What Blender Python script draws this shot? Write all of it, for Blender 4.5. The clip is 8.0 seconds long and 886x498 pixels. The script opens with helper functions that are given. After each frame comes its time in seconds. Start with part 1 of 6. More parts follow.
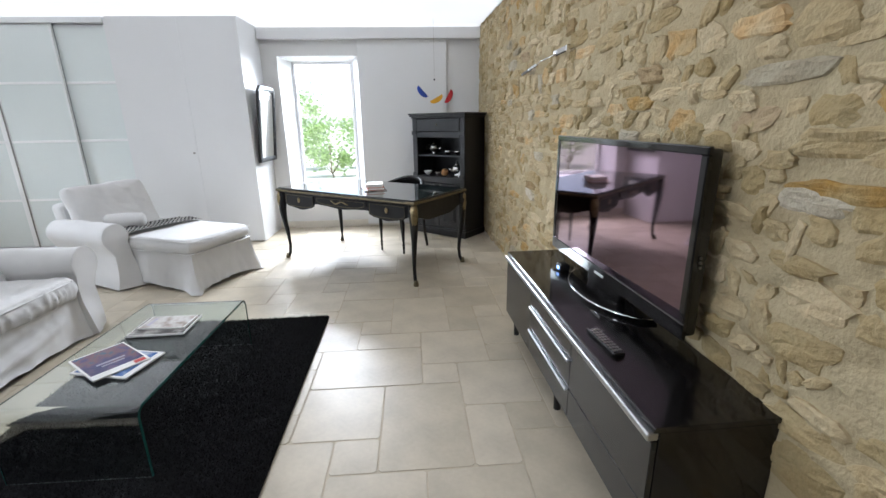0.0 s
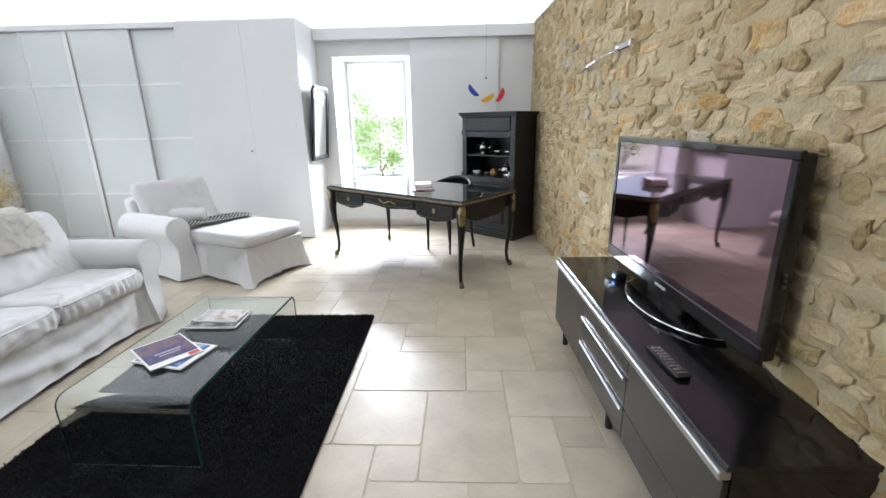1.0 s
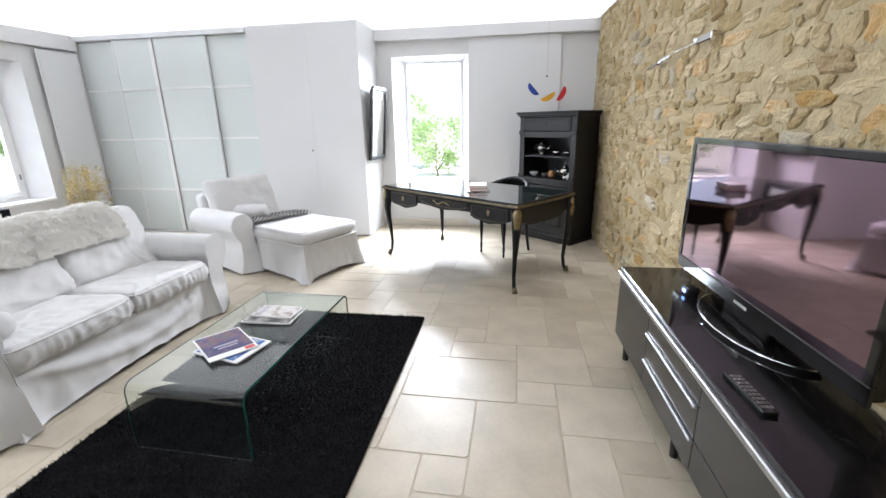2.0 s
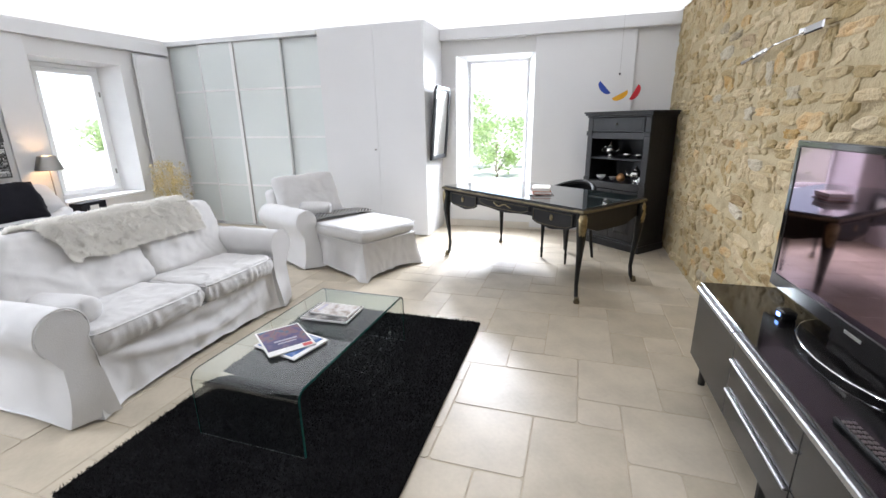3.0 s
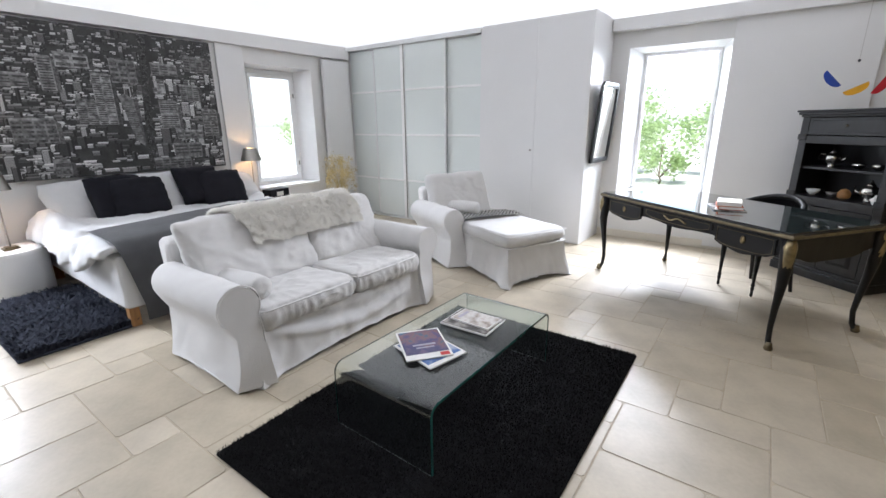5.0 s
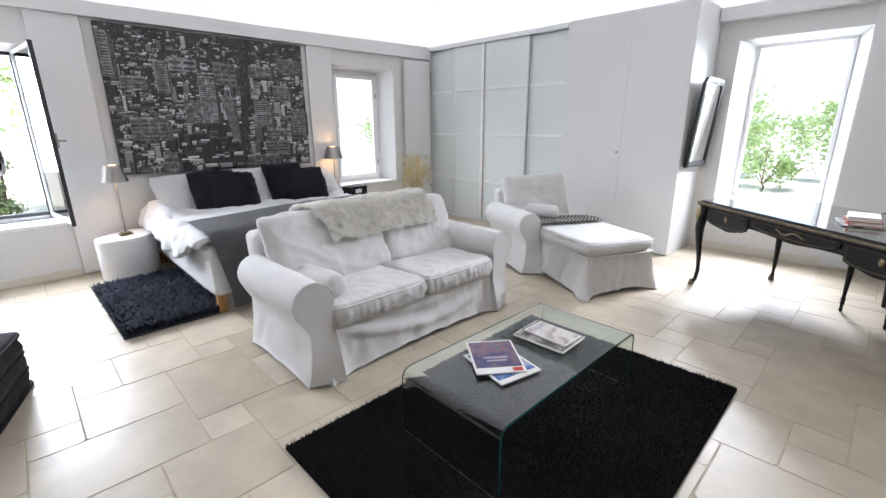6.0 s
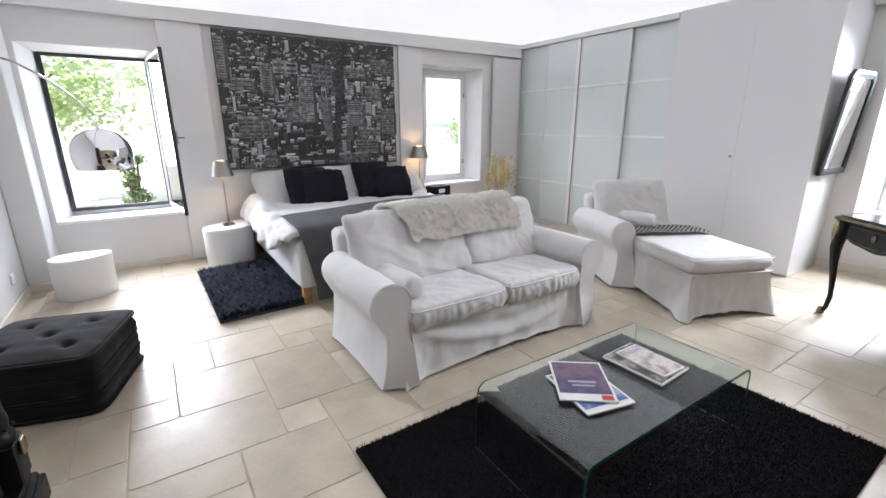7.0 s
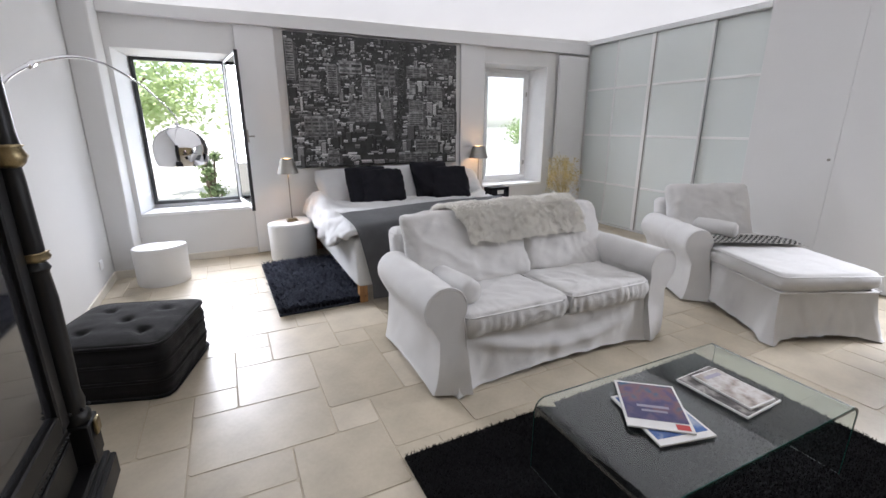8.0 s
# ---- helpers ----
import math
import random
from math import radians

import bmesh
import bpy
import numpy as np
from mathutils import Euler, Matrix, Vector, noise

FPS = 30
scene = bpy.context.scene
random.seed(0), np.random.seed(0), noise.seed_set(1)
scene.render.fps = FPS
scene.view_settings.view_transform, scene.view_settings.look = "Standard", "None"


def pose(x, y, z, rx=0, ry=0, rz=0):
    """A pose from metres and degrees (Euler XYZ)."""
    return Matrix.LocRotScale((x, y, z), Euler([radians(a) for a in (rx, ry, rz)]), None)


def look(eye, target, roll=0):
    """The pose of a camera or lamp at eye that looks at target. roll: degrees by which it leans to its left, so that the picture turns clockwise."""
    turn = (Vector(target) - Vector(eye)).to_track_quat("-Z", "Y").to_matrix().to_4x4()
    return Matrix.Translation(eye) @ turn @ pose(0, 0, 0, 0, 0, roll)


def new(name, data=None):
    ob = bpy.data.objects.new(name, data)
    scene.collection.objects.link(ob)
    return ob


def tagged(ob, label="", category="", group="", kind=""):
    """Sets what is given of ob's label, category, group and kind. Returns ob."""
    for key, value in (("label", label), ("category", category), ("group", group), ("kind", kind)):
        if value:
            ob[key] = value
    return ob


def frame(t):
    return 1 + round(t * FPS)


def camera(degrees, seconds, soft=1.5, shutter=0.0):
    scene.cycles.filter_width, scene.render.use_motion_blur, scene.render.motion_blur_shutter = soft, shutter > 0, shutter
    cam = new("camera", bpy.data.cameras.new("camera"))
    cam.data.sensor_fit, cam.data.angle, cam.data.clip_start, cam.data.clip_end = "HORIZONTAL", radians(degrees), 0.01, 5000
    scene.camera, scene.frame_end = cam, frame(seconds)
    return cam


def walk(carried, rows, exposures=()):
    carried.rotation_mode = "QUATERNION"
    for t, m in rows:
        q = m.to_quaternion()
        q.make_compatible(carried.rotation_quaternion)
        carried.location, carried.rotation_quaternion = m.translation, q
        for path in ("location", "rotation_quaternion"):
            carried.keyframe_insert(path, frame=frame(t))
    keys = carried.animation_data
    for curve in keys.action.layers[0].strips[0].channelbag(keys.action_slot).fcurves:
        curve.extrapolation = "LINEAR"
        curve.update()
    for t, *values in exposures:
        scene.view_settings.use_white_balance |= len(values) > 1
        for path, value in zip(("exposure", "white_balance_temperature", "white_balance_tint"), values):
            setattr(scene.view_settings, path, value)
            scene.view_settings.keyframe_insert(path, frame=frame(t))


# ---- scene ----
cam = camera(91.0, 8.0)
PATH = [
    (0, (-0.03, 0.648, 1.388), (0.097, 2.563, 0.826), -1.0),
    (0.5, (-0.032, 0.684, 1.394), (-0.009, 2.602, 0.827), -1.0),
    (1, (-0.042, 0.718, 1.392), (-0.122, 2.635, 0.829), -1.0),
    (1.5, (-0.046, 0.754, 1.394), (-0.243, 2.663, 0.832), -1.1),
    (3, (-0.094, 0.87, 1.395), (-0.661, 2.705, 0.839), -0.9),
    (3.5, (-0.123, 0.911, 1.394), (-0.823, 2.701, 0.839), -0.8),
    (4, (-0.153, 0.965, 1.393), (-1.005, 2.689, 0.842), -0.7),
    (4.5, (-0.195, 1.005, 1.394), (-1.198, 2.646, 0.843), -0.6),
    (6, (-0.326, 1.103, 1.395), (-1.702, 2.445, 0.844), -0.3),
    (6.5, (-0.385, 1.146, 1.388), (-1.89, 2.345, 0.839), -0.2),
    (7, (-0.436, 1.168, 1.387), (-2.039, 2.231, 0.839), -0.1),
    (7.5, (-0.478, 1.183, 1.381), (-2.152, 2.13, 0.835), -0.1),
    (8, (-0.519, 1.195, 1.378), (-2.247, 2.042, 0.832), -0.0),
]
walk(cam, [(t, look(eye, target, roll)) for t, eye, target, roll in PATH],
     [(0.0, 1.82, 5900, 11), (1.5, 2.17, 5950, 12), (3.5, 1.98, 6050, 14), (4.5, 1.80, 6000, 14), (6.5, 1.78, 6050, 15), (8.0, 1.44, 6150, 16)])

# ---- light ----
world = bpy.data.worlds.new("sky")
scene.world = world
world.use_nodes = True
wn, wl = world.node_tree.nodes, world.node_tree.links
sky = wn.new("ShaderNodeTexSky")
sky.sky_type = 'NISHITA'
sky.sun_disc = False
sky.sun_elevation = radians(58)
sky.sun_rotation = radians(195)
haze = wn.new("ShaderNodeHueSaturation")
haze.inputs["Saturation"].default_value = 0.6
wl.new(sky.outputs[0], haze.inputs["Color"])
wl.new(haze.outputs[0], wn["Background"].inputs[0])
wn["Background"].inputs[1].default_value = 0.15
sun = new("sun", bpy.data.lights.new("sun", 'SUN'))
sun.data.energy, sun.data.angle, sun.data.color = 5.0, radians(0.6), (1.0, 0.95, 0.86)
sun.matrix_world = look((0, 0, 0), (-0.16, 0.60, -1.0))


def sky_lamp(name, at, target, sx, sy, watts):
    """Stands in a window opening for the sky behind it."""
    ob = new(name, bpy.data.lights.new(name, 'AREA'))
    ob.data.shape, ob.data.size, ob.data.size_y = 'RECTANGLE', sx, sy
    ob.data.energy, ob.data.color = watts, (0.95, 0.975, 1.0)
    ob.data.spread = radians(106)
    ob.matrix_world = look(at, target)
    return ob


sky_lamp("sky_lamp_west", (-6.42, 4.84, 1.60), (-4.92, 4.70, 0.55), 1.0, 1.75, 20.0)
sky_lamp("sky_lamp_north", (-1.18, 7.40, 2.00), (-1.18, 5.60, 0.80), 1.0, 0.80, 33.0)
sky_lamp("sky_lamp_steel", (-6.14, 0.875, 1.50), (-4.64, 1.55, 0.60), 0.8, 1.30, 20.0)

# ---- materials ----
def mat(name, col, rough=0.5, metal=0.0, var=0.08, scale=6.0, fine=60.0, bump=0.1, dist=0.004, col2=None, sheen=0.0,
        spec=0.5, coat=0.0, rand=0.0, island=False, stretch=(1, 1, 1)):
    """A procedural surface: two scales of noise in colour and roughness, fine relief, and change from piece to piece."""
    m = bpy.data.materials.new(name)
    m.use_nodes = True
    n, l = m.node_tree.nodes, m.node_tree.links
    b = n["Principled BSDF"]
    tc = n.new("ShaderNodeTexCoord")
    mp = n.new("ShaderNodeMapping")
    mp.inputs["Scale"].default_value = stretch
    l.new(tc.outputs["Object"], mp.inputs[0])
    big, small = n.new("ShaderNodeTexNoise"), n.new("ShaderNodeTexNoise")
    big.inputs["Scale"].default_value, big.inputs["Detail"].default_value = scale, 5
    small.inputs["Scale"].default_value, small.inputs["Detail"].default_value = fine, 4
    l.new(mp.outputs[0], big.inputs["Vector"])
    l.new(mp.outputs[0], small.inputs["Vector"])
    mix = n.new("ShaderNodeMix")
    mix.data_type = 'RGBA'
    c2 = col2 or tuple(c * (1 - var * 2.2) for c in col)
    mix.inputs[6].default_value, mix.inputs[7].default_value = (*col, 1), (*c2, 1)
    ramp = n.new("ShaderNodeMapRange")
    ramp.inputs[1].default_value, ramp.inputs[2].default_value = 0.35, 0.7
    l.new(big.outputs["Fac"], ramp.inputs[0])
    l.new(ramp.outputs[0], mix.inputs[0])
    out = mix.outputs[2]
    hsv = n.new("ShaderNodeHueSaturation")
    mr = n.new("ShaderNodeMapRange")
    mr.inputs[3].default_value, mr.inputs[4].default_value = 1 - var, 1 + var
    l.new(small.outputs["Fac"], mr.inputs[0])
    l.new(mr.outputs[0], hsv.inputs["Value"])
    l.new(out, hsv.inputs["Color"])
    out = hsv.outputs[0]
    if rand:
        src = n.new("ShaderNodeNewGeometry").outputs["Random Per Island"] if island else n.new("ShaderNodeObjectInfo").outputs["Random"]
        h2, r2 = n.new("ShaderNodeHueSaturation"), n.new("ShaderNodeMapRange")
        r2.inputs[3].default_value, r2.inputs[4].default_value = 1 - rand, 1 + rand
        l.new(src, r2.inputs[0])
        l.new(r2.outputs[0], h2.inputs["Value"])
        sm = n.new("ShaderNodeMath")
        sm.operation = 'MULTIPLY_ADD'
        sm.inputs[1].default_value, sm.inputs[2].default_value = -1.2 * rand, 1 + 0.6 * rand
        l.new(src, sm.inputs[0])
        l.new(sm.outputs[0], h2.inputs["Saturation"])
        l.new(out, h2.inputs["Color"])
        out = h2.outputs[0]
    l.new(out, b.inputs["Base Color"])
    rr = n.new("ShaderNodeMapRange")
    rr.inputs[3].default_value, rr.inputs[4].default_value = max(0.0, rough - 0.06), min(1.0, rough + 0.06)
    l.new(big.outputs["Fac"], rr.inputs[0])
    l.new(rr.outputs[0], b.inputs["Roughness"])
    b.inputs["Metallic"].default_value = metal
    b.inputs["Specular IOR Level"].default_value = spec
    b.inputs["Coat Weight"].default_value = coat
    b.inputs["Sheen Weight"].default_value = sheen
    if bump:
        bp = n.new("ShaderNodeBump")
        bp.inputs["Strength"].default_value, bp.inputs["Distance"].default_value = bump, dist
        add = n.new("ShaderNodeMath")
        add.operation = 'ADD'
        l.new(big.outputs["Fac"], add.inputs[0])
        l.new(small.outputs["Fac"], add.inputs[1])
        l.new(add.outputs[0], bp.inputs["Height"])
        l.new(bp.outputs[0], b.inputs["Normal"])
    return m


def clear(name, tint, rough=0.0, ior=1.45):
    m = bpy.data.materials.new(name)
    m.use_nodes = True
    b = m.node_tree.nodes["Principled BSDF"]
    b.inputs["Base Color"].default_value = (*tint, 1)
    b.inputs["Transmission Weight"].default_value = 1.0
    b.inputs["Roughness"].default_value = rough
    b.inputs["IOR"].default_value = ior
    return m


def pane_glass(name):
    """Window glass: clear, with a gloss that grows towards grazing angles."""
    m = bpy.data.materials.new(name)
    m.use_nodes = True
    n, l = m.node_tree.nodes, m.node_tree.links
    n.remove(n["Principled BSDF"])
    tr, gl, mx, fr = (n.new(k) for k in ("ShaderNodeBsdfTransparent", "ShaderNodeBsdfGlossy", "ShaderNodeMixShader", "ShaderNodeFresnel"))
    tr.inputs[0].default_value = (0.86, 0.89, 0.88, 1)
    gl.inputs["Roughness"].default_value = 0.01
    l.new(fr.outputs[0], mx.inputs[0])
    l.new(tr.outputs[0], mx.inputs[1])
    l.new(gl.outputs[0], mx.inputs[2])
    l.new(mx.outputs[0], n["Material Output"].inputs[0])
    return m


def glow(name, col, strength):
    m = bpy.data.materials.new(name)
    m.use_nodes = True
    b = m.node_tree.nodes["Principled BSDF"]
    b.inputs["Base Color"].default_value = (*col, 1)
    b.inputs["Emission Color"].default_value = (*col, 1)
    b.inputs["Emission Strength"].default_value = strength
    return m


PLASTER = mat("white_plaster", (0.69, 0.685, 0.675), 0.85, var=0.015, scale=1.5, fine=90, bump=0.12, dist=0.002, spec=0.2)
# ceiling white set below the walls' to stand in for weaker light overhead
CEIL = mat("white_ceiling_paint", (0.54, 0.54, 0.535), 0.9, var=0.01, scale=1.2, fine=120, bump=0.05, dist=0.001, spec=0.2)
# dark brown for the added unseen walls, so they swallow bounced light
BOUNCECUT = mat("brown_bounce_absorber", (0.10, 0.075, 0.055), 0.6, var=0.1, scale=2, fine=60, bump=0.1)
LACQ = mat("white_lacquer", (0.70, 0.70, 0.70), 0.42, var=0.012, scale=2, fine=60, bump=0.02, dist=0.001)
PAINTW = mat("white_window_paint", (0.84, 0.84, 0.84), 0.45, var=0.02, bump=0.03, dist=0.001)
LIME = mat("limestone", (0.505, 0.442, 0.338), 0.39, var=0.085, scale=4.5, fine=45, bump=0.14, dist=0.003, rand=0.09)
LIME_J = mat("limestone_far", (0.505, 0.442, 0.338), 0.39, var=0.085, scale=4.5, fine=45, bump=0.14, dist=0.003, rand=0.09, island=True)
GROUT = mat("grout", (0.48, 0.415, 0.315), 0.9, var=0.08, scale=8, fine=150, bump=0.3)
SKIRTING = mat("limestone_skirting", (0.68, 0.635, 0.55), 0.55, var=0.05, scale=5, fine=60, bump=0.1)
MORTAR = mat("lime_mortar", (0.43, 0.36, 0.228), 0.95, var=0.13, scale=5, fine=70, bump=0.6, dist=0.012, col2=(0.39, 0.315, 0.19), spec=0.15)
def stone_mat(name, col, col2, island=False):
    return mat(name, col, 0.9, var=0.2, scale=9, fine=60, bump=0.7, dist=0.012, col2=col2, rand=0.22, island=island, spec=0.15)


STONE = stone_mat("rubble_stone", (0.425, 0.345, 0.205), (0.41, 0.315, 0.175))
STONE_J = stone_mat("rubble_stone_joined", (0.425, 0.345, 0.205), (0.40, 0.305, 0.165), True)
OCHRE = stone_mat("ochre_stone", (0.44, 0.275, 0.105), (0.44, 0.35, 0.20))
GREYSTONE = stone_mat("grey_limestone_rubble", (0.42, 0.375, 0.28), (0.34, 0.29, 0.205))
BROWNSTONE = stone_mat("brown_ironstone", (0.29, 0.21, 0.115), (0.37, 0.28, 0.16))
COTTON = mat("white_cotton", (0.64, 0.632, 0.62), 0.95, var=0.02, scale=7, fine=220, bump=0.22, dist=0.022, sheen=0.2, spec=0.1)
LINEN = mat("white_bed_linen", (0.70, 0.70, 0.70), 0.95, var=0.015, scale=7, fine=260, bump=0.55, dist=0.02, spec=0.1)
GREYWOOL = mat("charcoal_wool", (0.145, 0.147, 0.152), 0.95, var=0.08, scale=6, fine=300, bump=0.3, sheen=0.2, spec=0.1)
BLACKCLOTH = mat("black_cloth", (0.012, 0.012, 0.016), 0.95, var=0.1, scale=8, fine=250, bump=0.3, sheen=0.05, spec=0.15)
POUFCLOTH = mat("dark_brown_linen", (0.0115, 0.0108, 0.0110), 0.95, var=0.1, scale=8, fine=260, bump=0.4, sheen=0.1, spec=0.15)
SHAG = mat("black_shag", (0.0088, 0.0086, 0.0090), 0.95, var=0.1, fine=80, bump=0, rand=0.15, island=True, spec=0.08)
SHAGBLUE = mat("blue_grey_shag", (0.040, 0.046, 0.066), 0.9, var=0.1, fine=80, bump=0, rand=0.35, island=True, spec=0.15)
FLEECE = mat("ivory_fleece", (0.93, 0.91, 0.865), 0.95, var=0.05, fine=80, bump=0, rand=0.1, island=True, spec=0.1)
fl_nodes, fl_links = FLEECE.node_tree.nodes, FLEECE.node_tree.links
fl_thru, fl_mix = fl_nodes.new("ShaderNodeBsdfTranslucent"), fl_nodes.new("ShaderNodeMixShader")
fl_thru.inputs[0].default_value = (0.93, 0.915, 0.87, 1)
fl_mix.inputs[0].default_value = 0.45
fl_links.new(fl_nodes["Principled BSDF"].outputs[0], fl_mix.inputs[1])
fl_links.new(fl_thru.outputs[0], fl_mix.inputs[2])
fl_links.new(fl_mix.outputs[0], fl_nodes["Material Output"].inputs[0])
EBONY = mat("ebonised_wood", (0.009, 0.0085, 0.0085), 0.42, var=0.2, scale=4, fine=60, bump=0.06, dist=0.001, stretch=(1, 8, 1), spec=0.27)
CABW = mat("black_painted_oak", (0.012, 0.012, 0.014), 0.45, var=0.2, scale=4, fine=60, bump=0.15, dist=0.002, stretch=(8, 8, 1))
GILT = mat("aged_gilt_bronze", (0.36, 0.285, 0.16), 0.38, metal=1.0, var=0.2, scale=30, fine=120, bump=0.4, dist=0.002)
BRASS = mat("dull_brass", (0.20, 0.165, 0.105), 0.45, metal=1.0, var=0.15, scale=20, bump=0.1)
LEATHER = mat("dark_green_leather", (0.020, 0.026, 0.024), 0.14, var=0.1, scale=5, fine=150, bump=0.04, dist=0.001, coat=1.0)
BLACKGLOSS = mat("black_gloss", (0.008, 0.0072, 0.0072), 0.09, var=0.05, scale=3, fine=30, bump=0.0, spec=0.4, coat=0.08)
GREYGLOSS = mat("anthracite_gloss", (0.022, 0.021, 0.020), 0.18, var=0.05, scale=2, fine=30, bump=0.0)
ALU = mat("brushed_aluminium", (0.46, 0.46, 0.465), 0.42, metal=1.0, var=0.05, scale=10, fine=200, bump=0.03, stretch=(1, 12, 1))
CHROME = mat("chrome", (0.80, 0.80, 0.81), 0.05, metal=1.0, var=0.02, bump=0)
NICKEL = mat("brushed_nickel", (0.34, 0.325, 0.30), 0.38, metal=1.0, var=0.05, bump=0.02)
SCREEN = mat("plasma_screen", (0.25, 0.175, 0.215), 0.03, metal=1.0, var=0.02, bump=0)
PLASTIC = mat("black_plastic", (0.012, 0.012, 0.013), 0.25, var=0.05, bump=0)
FROST = mat("frosted_pale_glass", (0.71, 0.755, 0.742), 0.22, var=0.012, scale=1.5, bump=0.0, spec=0.6)
STILE = mat("matt_aluminium_stile", (0.74, 0.75, 0.75), 0.42, metal=0.25, var=0.03, bump=0)
STILE_DARK = mat("grey_aluminium_stile", (0.30, 0.31, 0.32), 0.4, metal=0.5, var=0.03, bump=0)
IRON = mat("dark_window_steel", (0.035, 0.036, 0.038), 0.4, var=0.1, bump=0.05)
CERAMIC = mat("white_matt_lacquer", (0.72, 0.72, 0.715), 0.5, var=0.02, scale=3, bump=0.06, dist=0.003)
PINE = mat("honey_pine", (0.42, 0.21, 0.075), 0.45, var=0.15, scale=5, fine=50, bump=0.1, stretch=(12, 12, 1))
GLASS = clear("bent_green_glass", (0.88, 0.95, 0.93), ior=1.52)
GLASSEDGE = mat("green_glass_edge", (0.018, 0.085, 0.072), 0.12, var=0.1, scale=30, bump=0)
FOOTEDGE = mat("darkened_glass_foot_edge", (0.006, 0.012, 0.010), 0.5, var=0.1, scale=30, bump=0)
PANE = pane_glass("window_glass")
MIRROR = mat("mirror_glass", (0.88, 0.89, 0.88), 0.01, metal=1.0, var=0.0, bump=0)
DARKGLASS = mat("dark_glass", (0.02, 0.02, 0.022), 0.03, var=0.02, bump=0, spec=0.9)
STRAW = mat("dried_flower", (0.66, 0.54, 0.27), 0.9, var=0.2, fine=40, bump=0, rand=0.2, island=True)


def leafy(name, col, thru):
    m = mat(name, col, 0.5, var=0.2, fine=30, bump=0, rand=0.4, island=True)
    n, l = m.node_tree.nodes, m.node_tree.links
    tr, mx = n.new("ShaderNodeBsdfTranslucent"), n.new("ShaderNodeMixShader")
    tr.inputs[0].default_value = (*thru, 1)
    mx.inputs[0].default_value = 0.5
    l.new(n["Principled BSDF"].outputs[0], mx.inputs[1])
    l.new(tr.outputs[0], mx.inputs[2])
    l.new(mx.outputs[0], n["Material Output"].inputs[0])
    return m


LEAF = leafy("leaves", (0.16, 0.235, 0.085), (0.66, 0.78, 0.42))
LEAFDARK = leafy("cypress_leaves", (0.13, 0.18, 0.085), (0.40, 0.50, 0.25))
BARK = mat("bark", (0.12, 0.09, 0.06), 0.95, var=0.2, scale=8, bump=0.6, dist=0.02)
GROUND = mat("pale_gravel", (0.38, 0.37, 0.33), 0.95, var=0.10, scale=0.6, fine=20, bump=0.4, dist=0.03, col2=(0.38, 0.375, 0.32))
PAPERW = mat("white_paper", (0.75, 0.74, 0.72), 0.4, var=0.03, bump=0)
SILVER = mat("old_silver", (0.62, 0.60, 0.57), 0.22, metal=1.0, var=0.15, scale=30, bump=0.1)
LAMPGLOW = glow("lit_bulb", (1.0, 0.62, 0.28), 14.0)


# ---- mesh helpers ----
def part(name, bm, material, parent=None, label="", smooth=False, angle=None):
    """Links a bmesh as one mesh object, under parent if given. material may be a list; faces then carry their index."""
    me = bpy.data.meshes.new(name)
    bmesh.ops.recalc_face_normals(bm, faces=bm.faces[:])
    bm.to_mesh(me)
    bm.free()
    for m in (material if isinstance(material, (list, tuple)) else [material]):
        me.materials.append(m)
    if smooth:
        me.polygons.foreach_set("use_smooth", [True] * len(me.polygons))
        if angle:
            me.set_sharp_from_angle(angle=radians(angle))
    ob = new(name, me)
    if parent is not None:
        ob.parent = parent
    if label:
        ob["label"] = label
    return ob


def thing(name, label, category, m=None, group="", kind=""):
    ob = new(name)
    ob.empty_display_size = 0.1
    if m is not None:
        ob.matrix_basis = m
    return tagged(ob, label, category, group, kind)


def box(bm, x0, x1, y0, y1, z0, z1, bev=0.0, seg=1, mi=0):
    r = bmesh.ops.create_cube(bm, size=1.0, matrix=Matrix.Translation(((x0 + x1) / 2, (y0 + y1) / 2, (z0 + z1) / 2)) @ Matrix.Diagonal((abs(x1 - x0), abs(y1 - y0), abs(z1 - z0), 1)))
    faces = list({f for v in r["verts"] for f in v.link_faces})
    for f in faces:
        f.material_index = mi
    if bev:
        bmesh.ops.bevel(bm, geom=list({e for v in r["verts"] for e in v.link_edges}), offset=bev, segments=seg, affect='EDGES', profile=0.5)
    return bm


def boxes(*specs, bev=0.0, seg=1):
    bm = bmesh.new()
    for sp in specs:
        box(bm, *sp, bev=bev, seg=seg)
    return bm


def lathe(profile, n=24, bm=None, at=(0, 0, 0), sx=1.0, sy=1.0, cap=True):
    """Turns (radius, height) pairs round the z axis."""
    bm = bm or bmesh.new()
    rings = []
    for r, z in profile:
        rings.append([bm.verts.new((at[0] + sx * r * math.cos(2 * math.pi * k / n), at[1] + sy * r * math.sin(2 * math.pi * k / n), at[2] + z)) for k in range(n)])
    for a, b in zip(rings, rings[1:]):
        for k in range(n):
            bm.faces.new((a[k], a[(k + 1) % n], b[(k + 1) % n], b[k]))
    if cap:
        bm.faces.new(list(reversed(rings[0])))
        bm.faces.new(rings[-1])
    return bm


